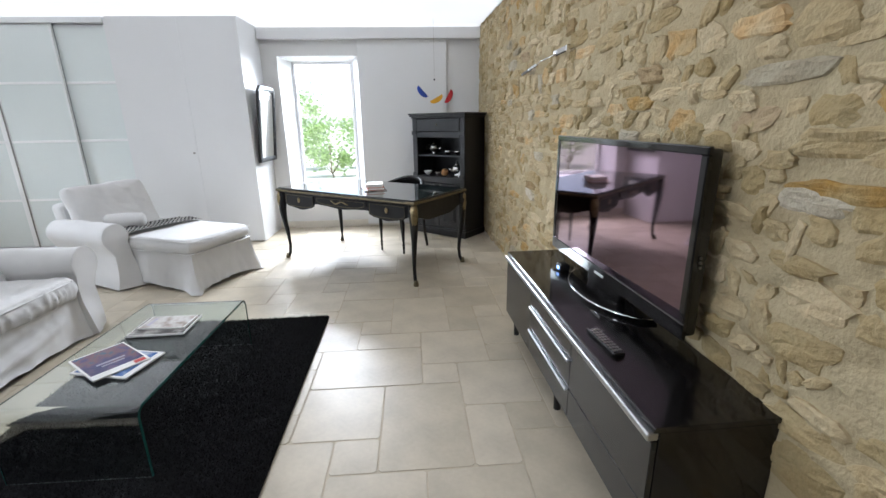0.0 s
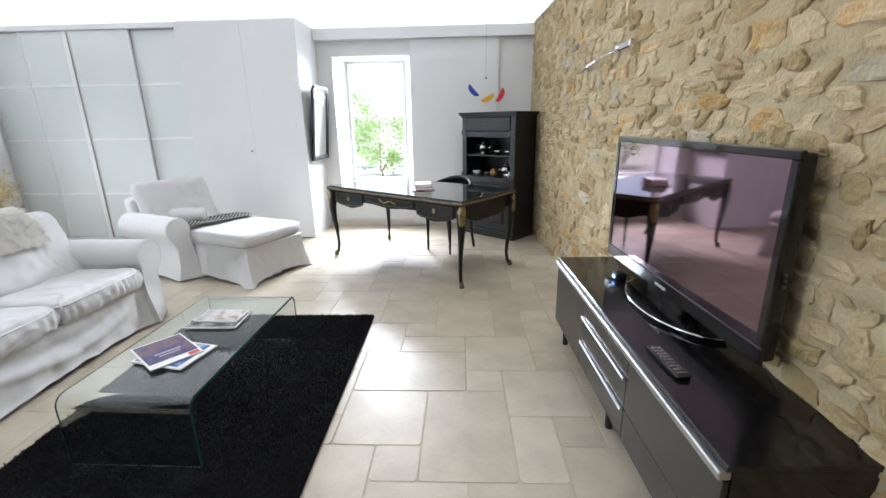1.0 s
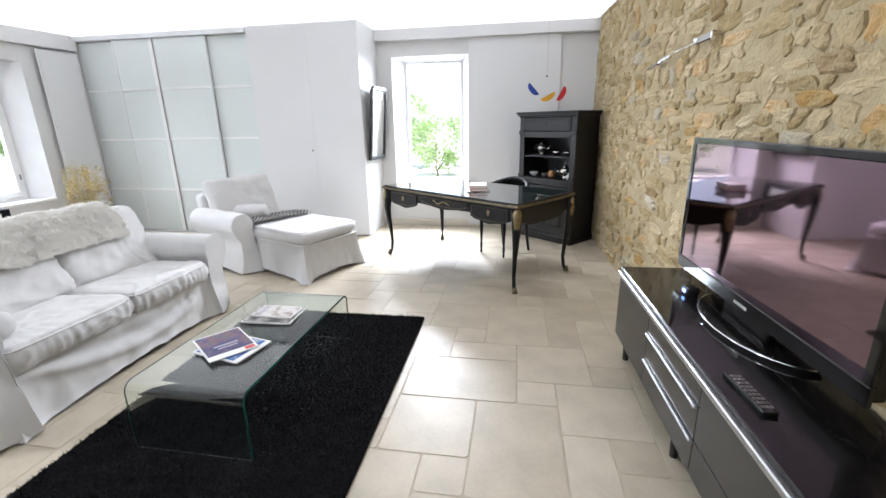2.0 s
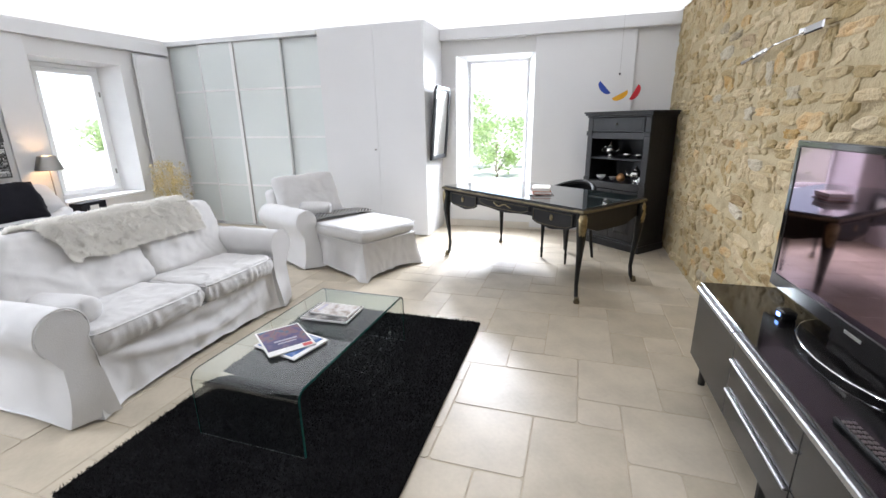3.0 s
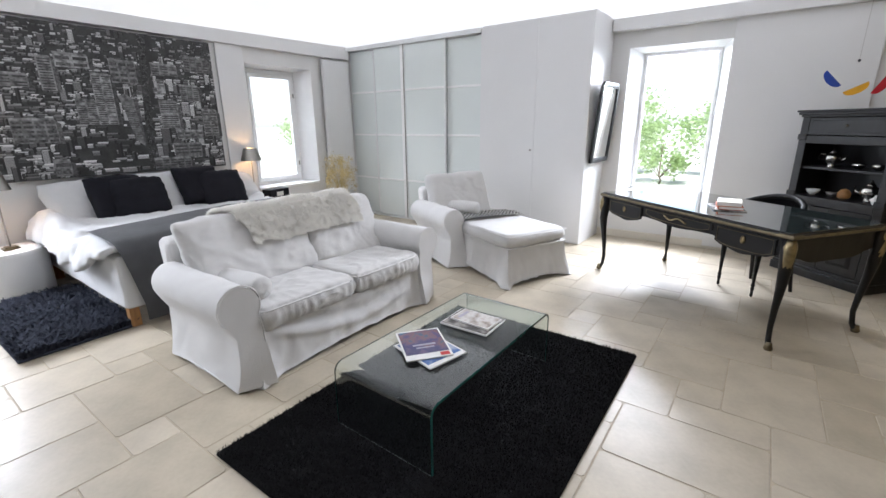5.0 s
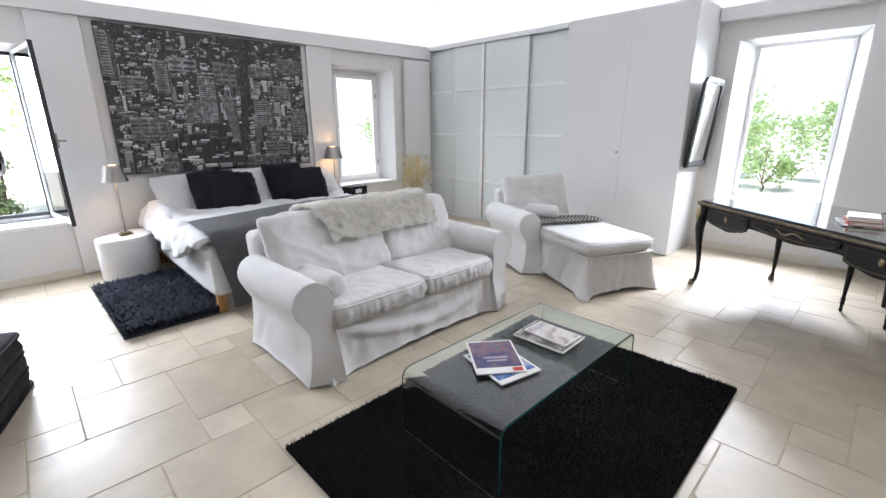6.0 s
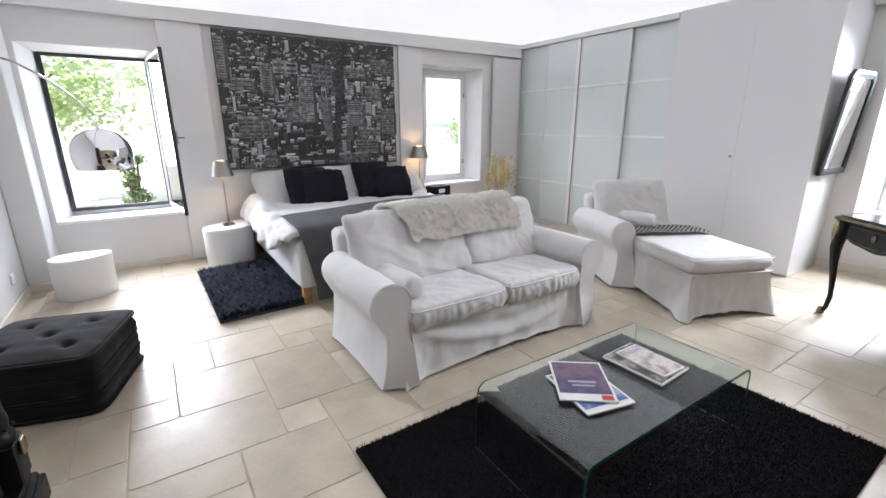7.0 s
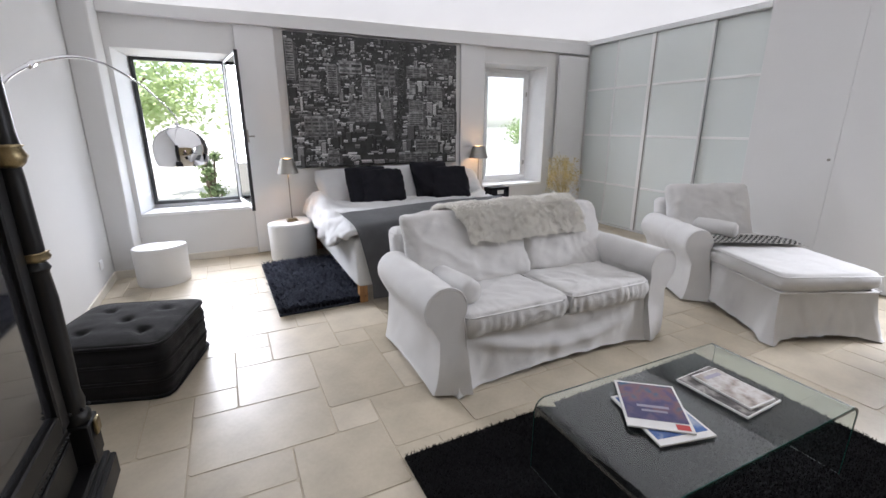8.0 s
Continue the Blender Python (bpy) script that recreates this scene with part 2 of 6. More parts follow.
def tube(points, radii, n=10, bm=None):
    """A round bar along points; radii one number or one for each point."""
    bm = bm or bmesh.new()
    pts = [Vector(p) for p in points]
    rs = radii if isinstance(radii, (list, tuple)) else [radii] * len(pts)
    rings = []
    up = Vector((0.13, 0.21, 1)).normalized()
    for i, p in enumerate(pts):
        d = (pts[min(i + 1, len(pts) - 1)] - pts[max(i - 1, 0)]).normalized()
        ref = up if abs(d.dot(up)) < 0.95 else Vector((1, 0, 0))
        a = d.cross(ref).normalized()
        b = d.cross(a)
        rings.append([bm.verts.new(p + rs[i] * (a * math.cos(2 * math.pi * k / n) + b * math.sin(2 * math.pi * k / n))) for k in range(n)])
    for r0, r1 in zip(rings, rings[1:]):
        for k in range(n):
            bm.faces.new((r0[k], r0[(k + 1) % n], r1[(k + 1) % n], r1[k]))
    bm.faces.new(list(reversed(rings[0])))
    bm.faces.new(rings[-1])
    return bm


def prism(outline, axis, a, b, bm=None, bev=0.0):
    """An outline of (u, v) pairs pushed along an axis from a to b: 'y' takes (x, z), 'x' takes (y, z), 'z' takes (x, y)."""
    bm = bm or bmesh.new()
    def pt(u, v, w):
        return {"y": (u, w, v), "x": (w, u, v), "z": (u, v, w)}[axis]
    lo, hi = [bm.verts.new(pt(u, v, a)) for u, v in outline], [bm.verts.new(pt(u, v, b)) for u, v in outline]
    n = len(outline)
    fs = [bm.faces.new(list(reversed(lo))), bm.faces.new(hi)]
    for k in range(n):
        fs.append(bm.faces.new((lo[k], lo[(k + 1) % n], hi[(k + 1) % n], hi[k])))
    if bev:
        bmesh.ops.bevel(bm, geom=list({e for f in fs[:2] for e in f.edges}), offset=bev, segments=2, affect='EDGES', profile=0.5)
    return bm


def wrinkle(bm, amount, size, seed=0.0, also=None):
    """Pushes the points of a cloth in and out by soft noise."""
    bm.normal_update()
    off = Vector((seed * 7.3, seed * 3.1, seed * 1.7))
    moves = []
    for v in bm.verts:
        p = v.co / size + off
        d = amount * (noise.noise(p) + 0.5 * noise.noise(p * 2.3))
        moves.append(v.normal * d)
    for v, m in zip(bm.verts, moves):
        v.co += m
    return bm


def crease(bm, amount, size, seed=0.0, stretch=(1, 1, 1), power=4):
    """Sharp raised folds along the zero lines of a noise."""
    bm.normal_update()
    moves = []
    for v in bm.verts:
        p = Vector((v.co.x * stretch[0], v.co.y * stretch[1], v.co.z * stretch[2])) / size + Vector((seed * 3.7, seed * 1.3, seed * 9.1))
        q = p + 0.6 * Vector((noise.noise(p * 0.7), noise.noise(p * 0.7 + Vector((5, 0, 0))), noise.noise(p * 0.7 + Vector((0, 5, 0)))))
        a = max(0.0, 1 - 2.4 * abs(noise.noise(q))) ** power
        b = max(0.0, 1 - 2.4 * abs(noise.noise(q * 1.9 + Vector((3, 3, 3))))) ** power
        moves.append(v.normal * amount * (a + 0.5 * b))
    for v, m in zip(bm.verts, moves):
        v.co += m
    return bm


def cushion(sx, sy, sz, puff=0.35, n=14, seed=0.0, wr=0.008, power=3.5, gather=0.0, fold=0.0):
    """A stuffed cushion: a rounded box that is fuller in the middle than at its seams, creased."""
    bm = bmesh.new()
    bmesh.ops.create_cube(bm, size=2.0)
    bmesh.ops.subdivide_edges(bm, edges=bm.edges[:], cuts=n, use_grid_fill=True)
    for v in bm.verts:
        x, y, z = v.co
        full = (1 - abs(x) ** power) * (1 - abs(y) ** power)
        edge = max(abs(x), abs(y))
        round_xy = 1 - 0.06 * (abs(z)) ** 2
        k = (abs(x) ** 8 + abs(y) ** 8) ** (1 / 8) / max(edge, 1e-6) if edge > 0 else 1
        zz = z * ((1 - puff) + puff * max(full, 0) ** 0.5)
        v.co = (x * sx / 2 * round_xy / (0.5 + 0.5 * k), y * sy / 2 * round_xy / (0.5 + 0.5 * k), zz * sz / 2)
    if gather:
        for v in bm.verts:
            if v.co.x > sx * 0.40:
                v.co.x += gather * (math.sin(v.co.y * 105 + 4 * math.sin(v.co.y * 11 + seed) + v.co.z * 12) * (0.4 + 0.6 * math.sin(v.co.y * 7 + seed) ** 2) * max(0, 1 - abs(v.co.z) / (sz * 0.5)) ** 0.5)
    wrinkle(bm, wr, 0.16, seed)
    return crease(bm, fold, 0.20, seed) if fold else bm


def tufts(rect, count, length, width, base, rng, droop=0.6):
    """Many bent blades of pile over a rectangle: verts and faces of one mesh."""
    x0, x1, y0, y1 = rect
    px, py = rng.uniform(x0, x1, count), rng.uniform(y0, y1, count)
    a, l = rng.uniform(0, 2 * np.pi, count), length * rng.uniform(0.6, 1.2, count)
    dx, dy = np.cos(a), np.sin(a)
    z0 = np.full(count, base)
    wx, wy = -dy * width, dx * width
    v = np.empty((count, 5, 3))
    for k, (s, d, h) in enumerate(((-1, 0, 0), (1, 0, 0), (0.7, 0.35 * droop, 0.65), (-0.7, 0.35 * droop, 0.65), (0, droop, 0.95))):
        v[:, k, 0] = px + s * wx + d * l * dx
        v[:, k, 1] = py + s * wy + d * l * dy
        v[:, k, 2] = z0 + h * l
    i = np.arange(count)[:, None] * 5
    faces = (i + np.array([[0, 1, 2, 3]])).tolist() + (i + np.array([[3, 2, 4]])).tolist()
    return v.reshape(-1, 3).tolist(), faces


def pydata(name, verts, faces, material, parent=None, label="", smooth=False):
    me = bpy.data.meshes.new(name)
    me.from_pydata(verts, [], faces)
    me.materials.append(material)
    if smooth:
        me.polygons.foreach_set("use_smooth", [True] * len(me.polygons))
    ob = new(name, me)
    if parent is not None:
        ob.parent = parent
    if label:
        ob["label"] = label
    return ob


# ---- the room ----
XW, YS, YC, YF = -5.66, 0.14, 6.00, 6.70      # west wall, south wall, wardrobe front, far wall
THICK = 0.36


def ceil_z(y):
    return 2.425 + 0.0165 * max(y, 0.0)


def east(y):
    return 1.012 - 0.022 * (y - 1.2)


def structure(ob, label, category):
    return tagged(ob, label, category, kind="structure")


def wall_with_opening(name, axis, face, back, a0, a1, top, holes, material, label):
    """A thick wall along one axis with splayed openings: holes are (a, b, z0, z1, splay)."""
    bm = bmesh.new()
    cuts = sorted(holes)
    edges = [a0] + [e for h in cuts for e in (h[0], h[1])] + [a1]
    def slab(u0, u1, z0, z1):
        if axis == "y":
            box(bm, min(face, back), max(face, back), u0, u1, z0, z1)
        else:
            box(bm, u0, u1, min(face, back), max(face, back), z0, z1)
    for k in range(0, len(edges), 2):
        slab(edges[k], edges[k + 1], -0.05, top)
    for a, b, z0, z1, sp in cuts:
        slab(a, b, -0.05, z0)
        slab(a, b, z1, top)
        for side, at in ((1, a), (-1, b)):
            tri = [(face, at), (back, at), (back, at + side * sp)]
            out = [(u, v) for u, v in tri] if axis == "y" else [(v, u) for u, v in tri]
            n0 = len(bm.faces)
            prism(out, "z", z0, z1, bm)
            bm.faces.ensure_lookup_table()
            # splayed sides whiter than the wall, their window glare put into the paint
            for f in bm.faces[n0:]:
                f.material_index = 1
        lint = [(face, z1), (back, z1), (back, z1 - 0.04)]
        if axis == "y":
            prism(lint, "y", a, b, bm)
        else:
            prism([(u, v) for u, v in lint], "x", a, b, bm)
    return structure(part(name, bm, [material, PAINTW]), label, "wall")


W1 = (-1.68, -0.68, 0.575, 2.21)
W2 = (4.315, 5.312, 0.575, 2.15)
W3 = (0.375, 1.375, 0.52, 2.06)
wall_with_opening("wall_west", "y", XW, XW - THICK, -0.1, 7.3, 2.62, [(W3[0], W3[1], W3[2], W3[3], 0.09), (W2[0], W2[1], W2[2], W2[3], 0.14)], PLASTER, "white plastered wall with two deep window openings")
wall_with_opening("wall_north", "x", YF, YF + THICK, XW - THICK, 1.4, 2.62, [(W1[0], W1[1], W1[2], W1[3], 0.12)], PLASTER, "white plastered wall with one deep window opening")
structure(part("wall_south", boxes((XW - THICK, -1.30, YS - 0.3, YS, -0.05, 2.62)), PLASTER), "white plastered wall", "wall")
# two unseen walls added behind the camera to weaken the bounce near it
structure(part("wall_unseen", boxes((-1.60, -1.30, -4.3, YS - 0.3, -0.05, 2.62)), BOUNCECUT), "plain dark wall, unseen, added behind the camera to cut bounce light", "wall")
structure(part("wall_unseen_end", boxes((-1.60, 1.5, -4.6, -4.3, -0.05, 2.62)), BOUNCECUT), "plain dark end wall, unseen, added to cut bounce light", "wall")
bm = bmesh.new()
ys = np.linspace(-4.6, 7.3, 20)
top = [[bm.verts.new((x, y, ceil_z(y))) for y in ys] for x in (XW - THICK, -2.3, 1.5)]
for c0, c1 in zip(top, top[1:]):
    for k in range(len(ys) - 1):
        bm.faces.new((c0[k], c0[k + 1], c1[k + 1], c1[k]))
bmesh.ops.solidify(bm, geom=bm.faces[:], thickness=-0.2)
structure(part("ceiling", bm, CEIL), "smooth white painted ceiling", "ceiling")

structure(part("wall_pier", boxes((XW, -5.3, YS, 0.335, -0.05, 2.45), bev=0.012, seg=2), PLASTER), "white plastered pier in the corner beside the window", "wall")

# covers of the sliding shutters under the ceiling, with the shutters
structure(part("trim", boxes((XW, XW + 0.06, 0.335, YC, 2.335, 2.47), bev=0.004), LACQ), "white boxed rail cover under the ceiling", "trim")
structure(part("trim", boxes((-1.87, 0.88, YF - 0.10, YF, 2.39, 2.52), bev=0.004), LACQ), "white boxed rail cover above the window", "trim")


def shutter(y0, y1, z0, z1):
    return structure(part("shutter_panel", boxes((XW, XW + 0.028, y0, y1, z0, z1), bev=0.003), LACQ), "plain white sliding shutter panel on the wall", "shutter")


shutter(1.41, 1.78, 0.012, 2.335)
shutter(3.95, 4.29, 0.012, 2.335)
structure(part("shutter_panel", boxes((-0.672, 0.455, YF - 0.035, YF, 0.03, 2.39), bev=0.003), LACQ), "plain white sliding shutter panel beside the window", "shutter")

# skirting of pale stone
for sp in ((XW, XW + 0.016, 0.335 + 0.017, 1.40, 0, 0.075), (XW, XW + 0.016, 1.79, YC, 0, 0.075), (-5.3, -5.3 + 0.016, YS, 0.335 + 0.016, 0, 0.075), (XW, -5.3, 0.335, 0.335 + 0.016, 0, 0.075)):
    structure(part("baseboard", boxes(sp, bev=0.003), SKIRTING), "low pale limestone skirting", "baseboard")
structure(part("baseboard", boxes((-1.87, 0.86, YF - 0.018, YF, 0, 0.09), bev=0.003), SKIRTING), "low pale limestone skirting", "baseboard")
structure(part("baseboard", boxes((-5.3 + 0.017, -2.6, YS, YS + 0.016, 0, 0.075), bev=0.003), SKIRTING), "low pale limestone skirting", "baseboard")


# ---- windows ----
def pane(name, sp, parent):
    ob = part(name, boxes(sp), PANE, parent)
    ob.visible_shadow = False
    return ob


def window_north():
    w = structure(thing("window_1", "white wooden window with a clear pane, bright garden outside", "window"), "", "")
    y0, y1 = YF + 0.29, YF + 0.33
    x0, x1, z0, z1 = W1[0] + 0.105, W1[1] - 0.105, W1[2] + 0.0, W1[3] - 0.03
    part("window_frame", boxes((x0, x1, y0, y1, z1 - 0.04, z1), (x0, x1, y0, y1, z0, z0 + 0.06), (x0, x0 + 0.038, y0, y1, z0 + 0.06, z1 - 0.04), (x1 - 0.038, x1, y0, y1, z0 + 0.06, z1 - 0.04), bev=0.006), PAINTW, w)
    pane("pane", (x0 + 0.038, x1 - 0.038, y0 + 0.02, y0 + 0.026, z0 + 0.06, z1 - 0.04), w)
    part("window_sill", boxes((W1[0] + 0.003, W1[1] - 0.003, YF - 0.012, YF + 0.30, W1[2] - 0.02, W1[2] + 0.012), bev=0.004), PAINTW, w)
    return w


def window_west():
    w = structure(thing("window_2", "white wooden casement window with clear panes, bright outside", "window"), "", "")
    x0, x1 = XW - 0.31, XW - 0.26
    y0, y1, z0, z1 = W2[0] + 0.11, W2[1] - 0.11, W2[2], W2[3] - 0.03
    part("window_frame", boxes((x0, x1, y0, y1, z1 - 0.05, z1), (x0, x1, y0, y1, z0, z0 + 0.05), (x0, x1, y0, y0 + 0.05, z0 + 0.05, z1 - 0.05), (x0, x1, y1 - 0.05, y1, z0 + 0.05, z1 - 0.05), bev=0.005), PAINTW, w)
    for a, b in ((y0 + 0.052, y1 - 0.052),):
        s = part("sash", boxes((x0 + 0.012, x1 + 0.012, a, b, z1 - 0.105, z1 - 0.052), (x0 + 0.012, x1 + 0.012, a, b, z0 + 0.052, z0 + 0.115), (x0 + 0.012, x1 + 0.012, a, a + 0.045, z0 + 0.115, z1 - 0.105), (x0 + 0.012, x1 + 0.012, b - 0.045, b, z0 + 0.115, z1 - 0.105), bev=0.005), PAINTW, w)
        pane("pane", (x0 + 0.03, x0 + 0.036, a + 0.045, b - 0.045, z0 + 0.115, z1 - 0.105), s)
        part("hinge", lathe([(0.009, 0), (0.009, 0.06)], 8, at=(x1 + 0.022, b + 0.004, z0 + 0.25)), NICKEL, w)
        part("hinge", lathe([(0.009, 0), (0.009, 0.06)], 8, at=(x1 + 0.022, b + 0.004, z1 - 0.35)), NICKEL, w)
    part("window_sill", boxes((x0, XW + 0.012, W2[0] + 0.003, W2[1] - 0.003, W2[2] - 0.02, W2[2] + 0.012), bev=0.004), PAINTW, w)
    return w


def window_steel():
    w = structure(thing("window_3", "dark steel window, its glazed casement swung open into the room", "window"), "", "")
    x0, x1 = XW - 0.345, XW - 0.305
    y0, y1, z0, z1 = 0.465, 1.285, 0.57, 2.03
    t = 0.034
    part("window_frame", boxes((x0, x1, y0, y1, z1 - t, z1), (x0, x1, y0, y1, z0, z0 + t), (x0, x1, y0, y0 + t, z0 + t, z1 - t), (x0, x1, y1 - 0.012, y1, z0 + t, z1 - t), bev=0.003), IRON, w)
    part("window_frame", boxes((x0 - 0.02, x0, W3[0] + 0.07, y0 + 0.01, W3[2], W3[3]), (x0 - 0.02, x0, y1 - 0.01, W3[1] - 0.07, W3[2], W3[3]), (x0 - 0.02, x0, y0, y1, z1 - 0.005, W3[3]), (x0 - 0.02, x0, y0, y1, W3[2], z0 + 0.005)), PAINTW, w, "white painted reveal round the steel frame")
    # the open casement, hinged at the far side
    ang = math.atan2(1.388 - 1.30, (-5.20) - (-5.96))
    m = Matrix.Translation((x1 + 0.012, 1.30, 0)) @ Matrix.Rotation(ang, 4, 'Z')
    L = 0.76
    bm = boxes((0, L, -0.012, 0.012, z1 - 0.022, z1), (0, L, -0.012, 0.012, z0, z0 + 0.022), (0, 0.018, -0.012, 0.012, z0 + 0.022, z1 - 0.022), bev=0.003)
    bmesh.ops.transform(bm, matrix=m, verts=bm.verts[:])
    s = part("sash", bm, STILE, w, "open casement with pale rails")
    bm = boxes((L, L + 0.02, -0.016, 0.016, z0 - 0.01, z1 + 0.01), bev=0.003)
    bmesh.ops.transform(bm, matrix=m, verts=bm.verts[:])
    part("closing_stile", bm, IRON, s, "dark steel closing edge")
    bm = boxes((0.018, L, -0.003, 0.003, z0 + 0.022, z1 - 0.022))
    bmesh.ops.transform(bm, matrix=m, verts=bm.verts[:])
    p = part("pane", bm, PANE, s)
    p.visible_shadow = False
    bm = boxes((L - 0.022, L - 0.006, 0.018, 0.035, 1.22, 1.34), (L - 0.018, L - 0.010, 0.035, 0.09, 1.27, 1.285), bev=0.002)
    bmesh.ops.transform(bm, matrix=m, verts=bm.verts[:])
    part("handle", bm, NICKEL, s)
    part("window_sill", boxes((x0, XW + 0.012, W3[0] + 0.003, W3[1] - 0.003, W3[2] - 0.02, W3[2] + 0.012), bev=0.004), PAINTW, w)
    return w


window_north()
window_west()
window_steel()


# ---- wardrobe ----
def wardrobe():
    w = thing("sliding_wardrobe", "built-in wardrobe with tall sliding doors of pale frosted glass", "wardrobe")
    part("body", boxes((XW, -3.255, YC + 0.11, YF, 0.0, 2.50)), LACQ, w)
    part("rail", boxes((XW, -3.255, YC - 0.01, YC + 0.11, 2.455, 2.512), bev=0.003), STILE, w, "matt aluminium top rail")
    part("rail", boxes((XW, -3.255, YC - 0.005, YC + 0.11, 0.0, 0.022), bev=0.003), STILE, w, "matt aluminium floor rail")
    rows = (0.022, 0.585, 1.245, 1.865, 2.455)
    for x0, x1, dy in ((XW + 0.002, -5.075, 0.055), (-5.115, -4.53, 0.012), (-4.53, -3.80, 0.012), (-3.83, -3.258, 0.055)):
        d = part("sliding_door", boxes((x0 + 0.004, x1 - 0.004, YC + dy + 0.022, YC + dy + 0.03, rows[0], rows[-1])), STILE, w)
        for z0, z1 in zip(rows, rows[1:]):
            part("glass_panel", boxes((x0 + 0.02, x1 - 0.02, YC + dy + 0.006, YC + dy + 0.021, z0 + 0.012, z1 - 0.012)), FROST, d)
        dark = x0 == -3.83
        if dark:
            # dark strip put in for the shadow line between two doors
            part("gap_shade_strip", boxes((-4.526, -4.514, YC + 0.004, YC + 0.018, rows[0], rows[-1])), NICKEL, w, "dark strip standing for the shadow gap beside the stile")
        for sx in (x0, x1 - (0.055 if x1 == -4.53 else 0.026)):
            part("stile", boxes((sx, sx + (0.055 if (x1 == -4.53 and sx > x0) else 0.026), YC + dy, YC + dy + 0.03, rows[0], rows[-1]), bev=0.003), STILE_DARK if dark and sx == x0 else PAINTW if x1 == -4.53 and sx > x0 else STILE, d)
        for z in rows[1:-1]:
            part("glazing_bar", boxes((x0 + 0.026, x1 - 0.026, YC + dy, YC + dy + 0.028, z - 0.013, z + 0.013), bev=0.002), PAINTW, d, "white glazing bar")
    return w


wardrobe()


def cupboard():
    w = thing("tall_cupboard", "tall plain white cupboard reaching the ceiling, one small dark knob", "cupboard")
    part("body", boxes((-3.25, -1.878, YC + 0.03, YF, 0.0, 2.53)), LACQ, w)
    for x0, x1 in ((-3.252, -2.5046), (-2.5034, -1.876)):
        part("door", boxes((x0, x1, YC, YC + 0.028, 0.012, 2.505), bev=0.002), LACQ, w)
    part("knob", lathe([(0.006, 0), (0.006, 0.015), (0.012, 0.018), (0.012, 0.028), (0.004, 0.03)], 12, at=(0, 0, 0)), NICKEL, w).matrix_basis = pose(-2.535, YC, 1.085, 90)
    return w


cupboard()


def wall_mirror():
    w = thing("wall_mirror", "narrow mirror in a black frame leaning out from the wall", "mirror", pose(-1.848, 6.36, 0.95, 0, 5.0, -2.0))
    H, W = 0.88, 0.28
    part("mirror_glass", boxes((0.012, 0.02, -W + 0.05, W - 0.05, 0.05, H - 0.06)), MIRROR, w)
    outline = [(-W, 0), (W, 0), (W, H - 0.06), (W - 0.06, H), (-W + 0.06, H), (-W, H - 0.06)]
    inner = [(-W + 0.055, 0.055), (W - 0.055, 0.055), (W - 0.055, H - 0.09), (W - 0.085, H - 0.06), (-W + 0.085, H - 0.06), (-W + 0.055, H - 0.09)]
    bm = bmesh.new()
    n = len(outline)
    lo = [[bm.verts.new((x, u, v)) for u, v in o] for x, o in ((0.0, outline), (0.03, outline), (0.038, [((a + c) / 2, (b + d) / 2) for (a, b), (c, d) in zip(outline, inner)]), (0.03, inner), (0.0, inner))]
    for a, b in zip(lo, lo[1:] + lo[:1]):
        for k in range(n):
            bm.faces.new((a[k], a[(k + 1) % n], b[(k + 1) % n], b[k]))
    part("mirror_frame", bm, CABW, w)
    return w


wall_mirror()


def radiator():
    w = thing("vertical_radiator", "tall flat white vertical radiator on the wall", "radiator")
    part("panel", boxes((XW + 0.05, XW + 0.075, 5.46, 5.965, 0.30, 2.30), bev=0.006), LACQ, w)
    part("panel", boxes((XW + 0.0752, XW + 0.086, 5.475, 5.95, 0.315, 2.285), bev=0.005, seg=2), LACQ, w, "flat front plate")
    for y in (5.55, 5.85):
        for z in (0.5, 2.0):
            part("bracket", boxes((XW, XW + 0.05, y, y + 0.03, z, z + 0.05)), LACQ, w)
    return w


radiator()

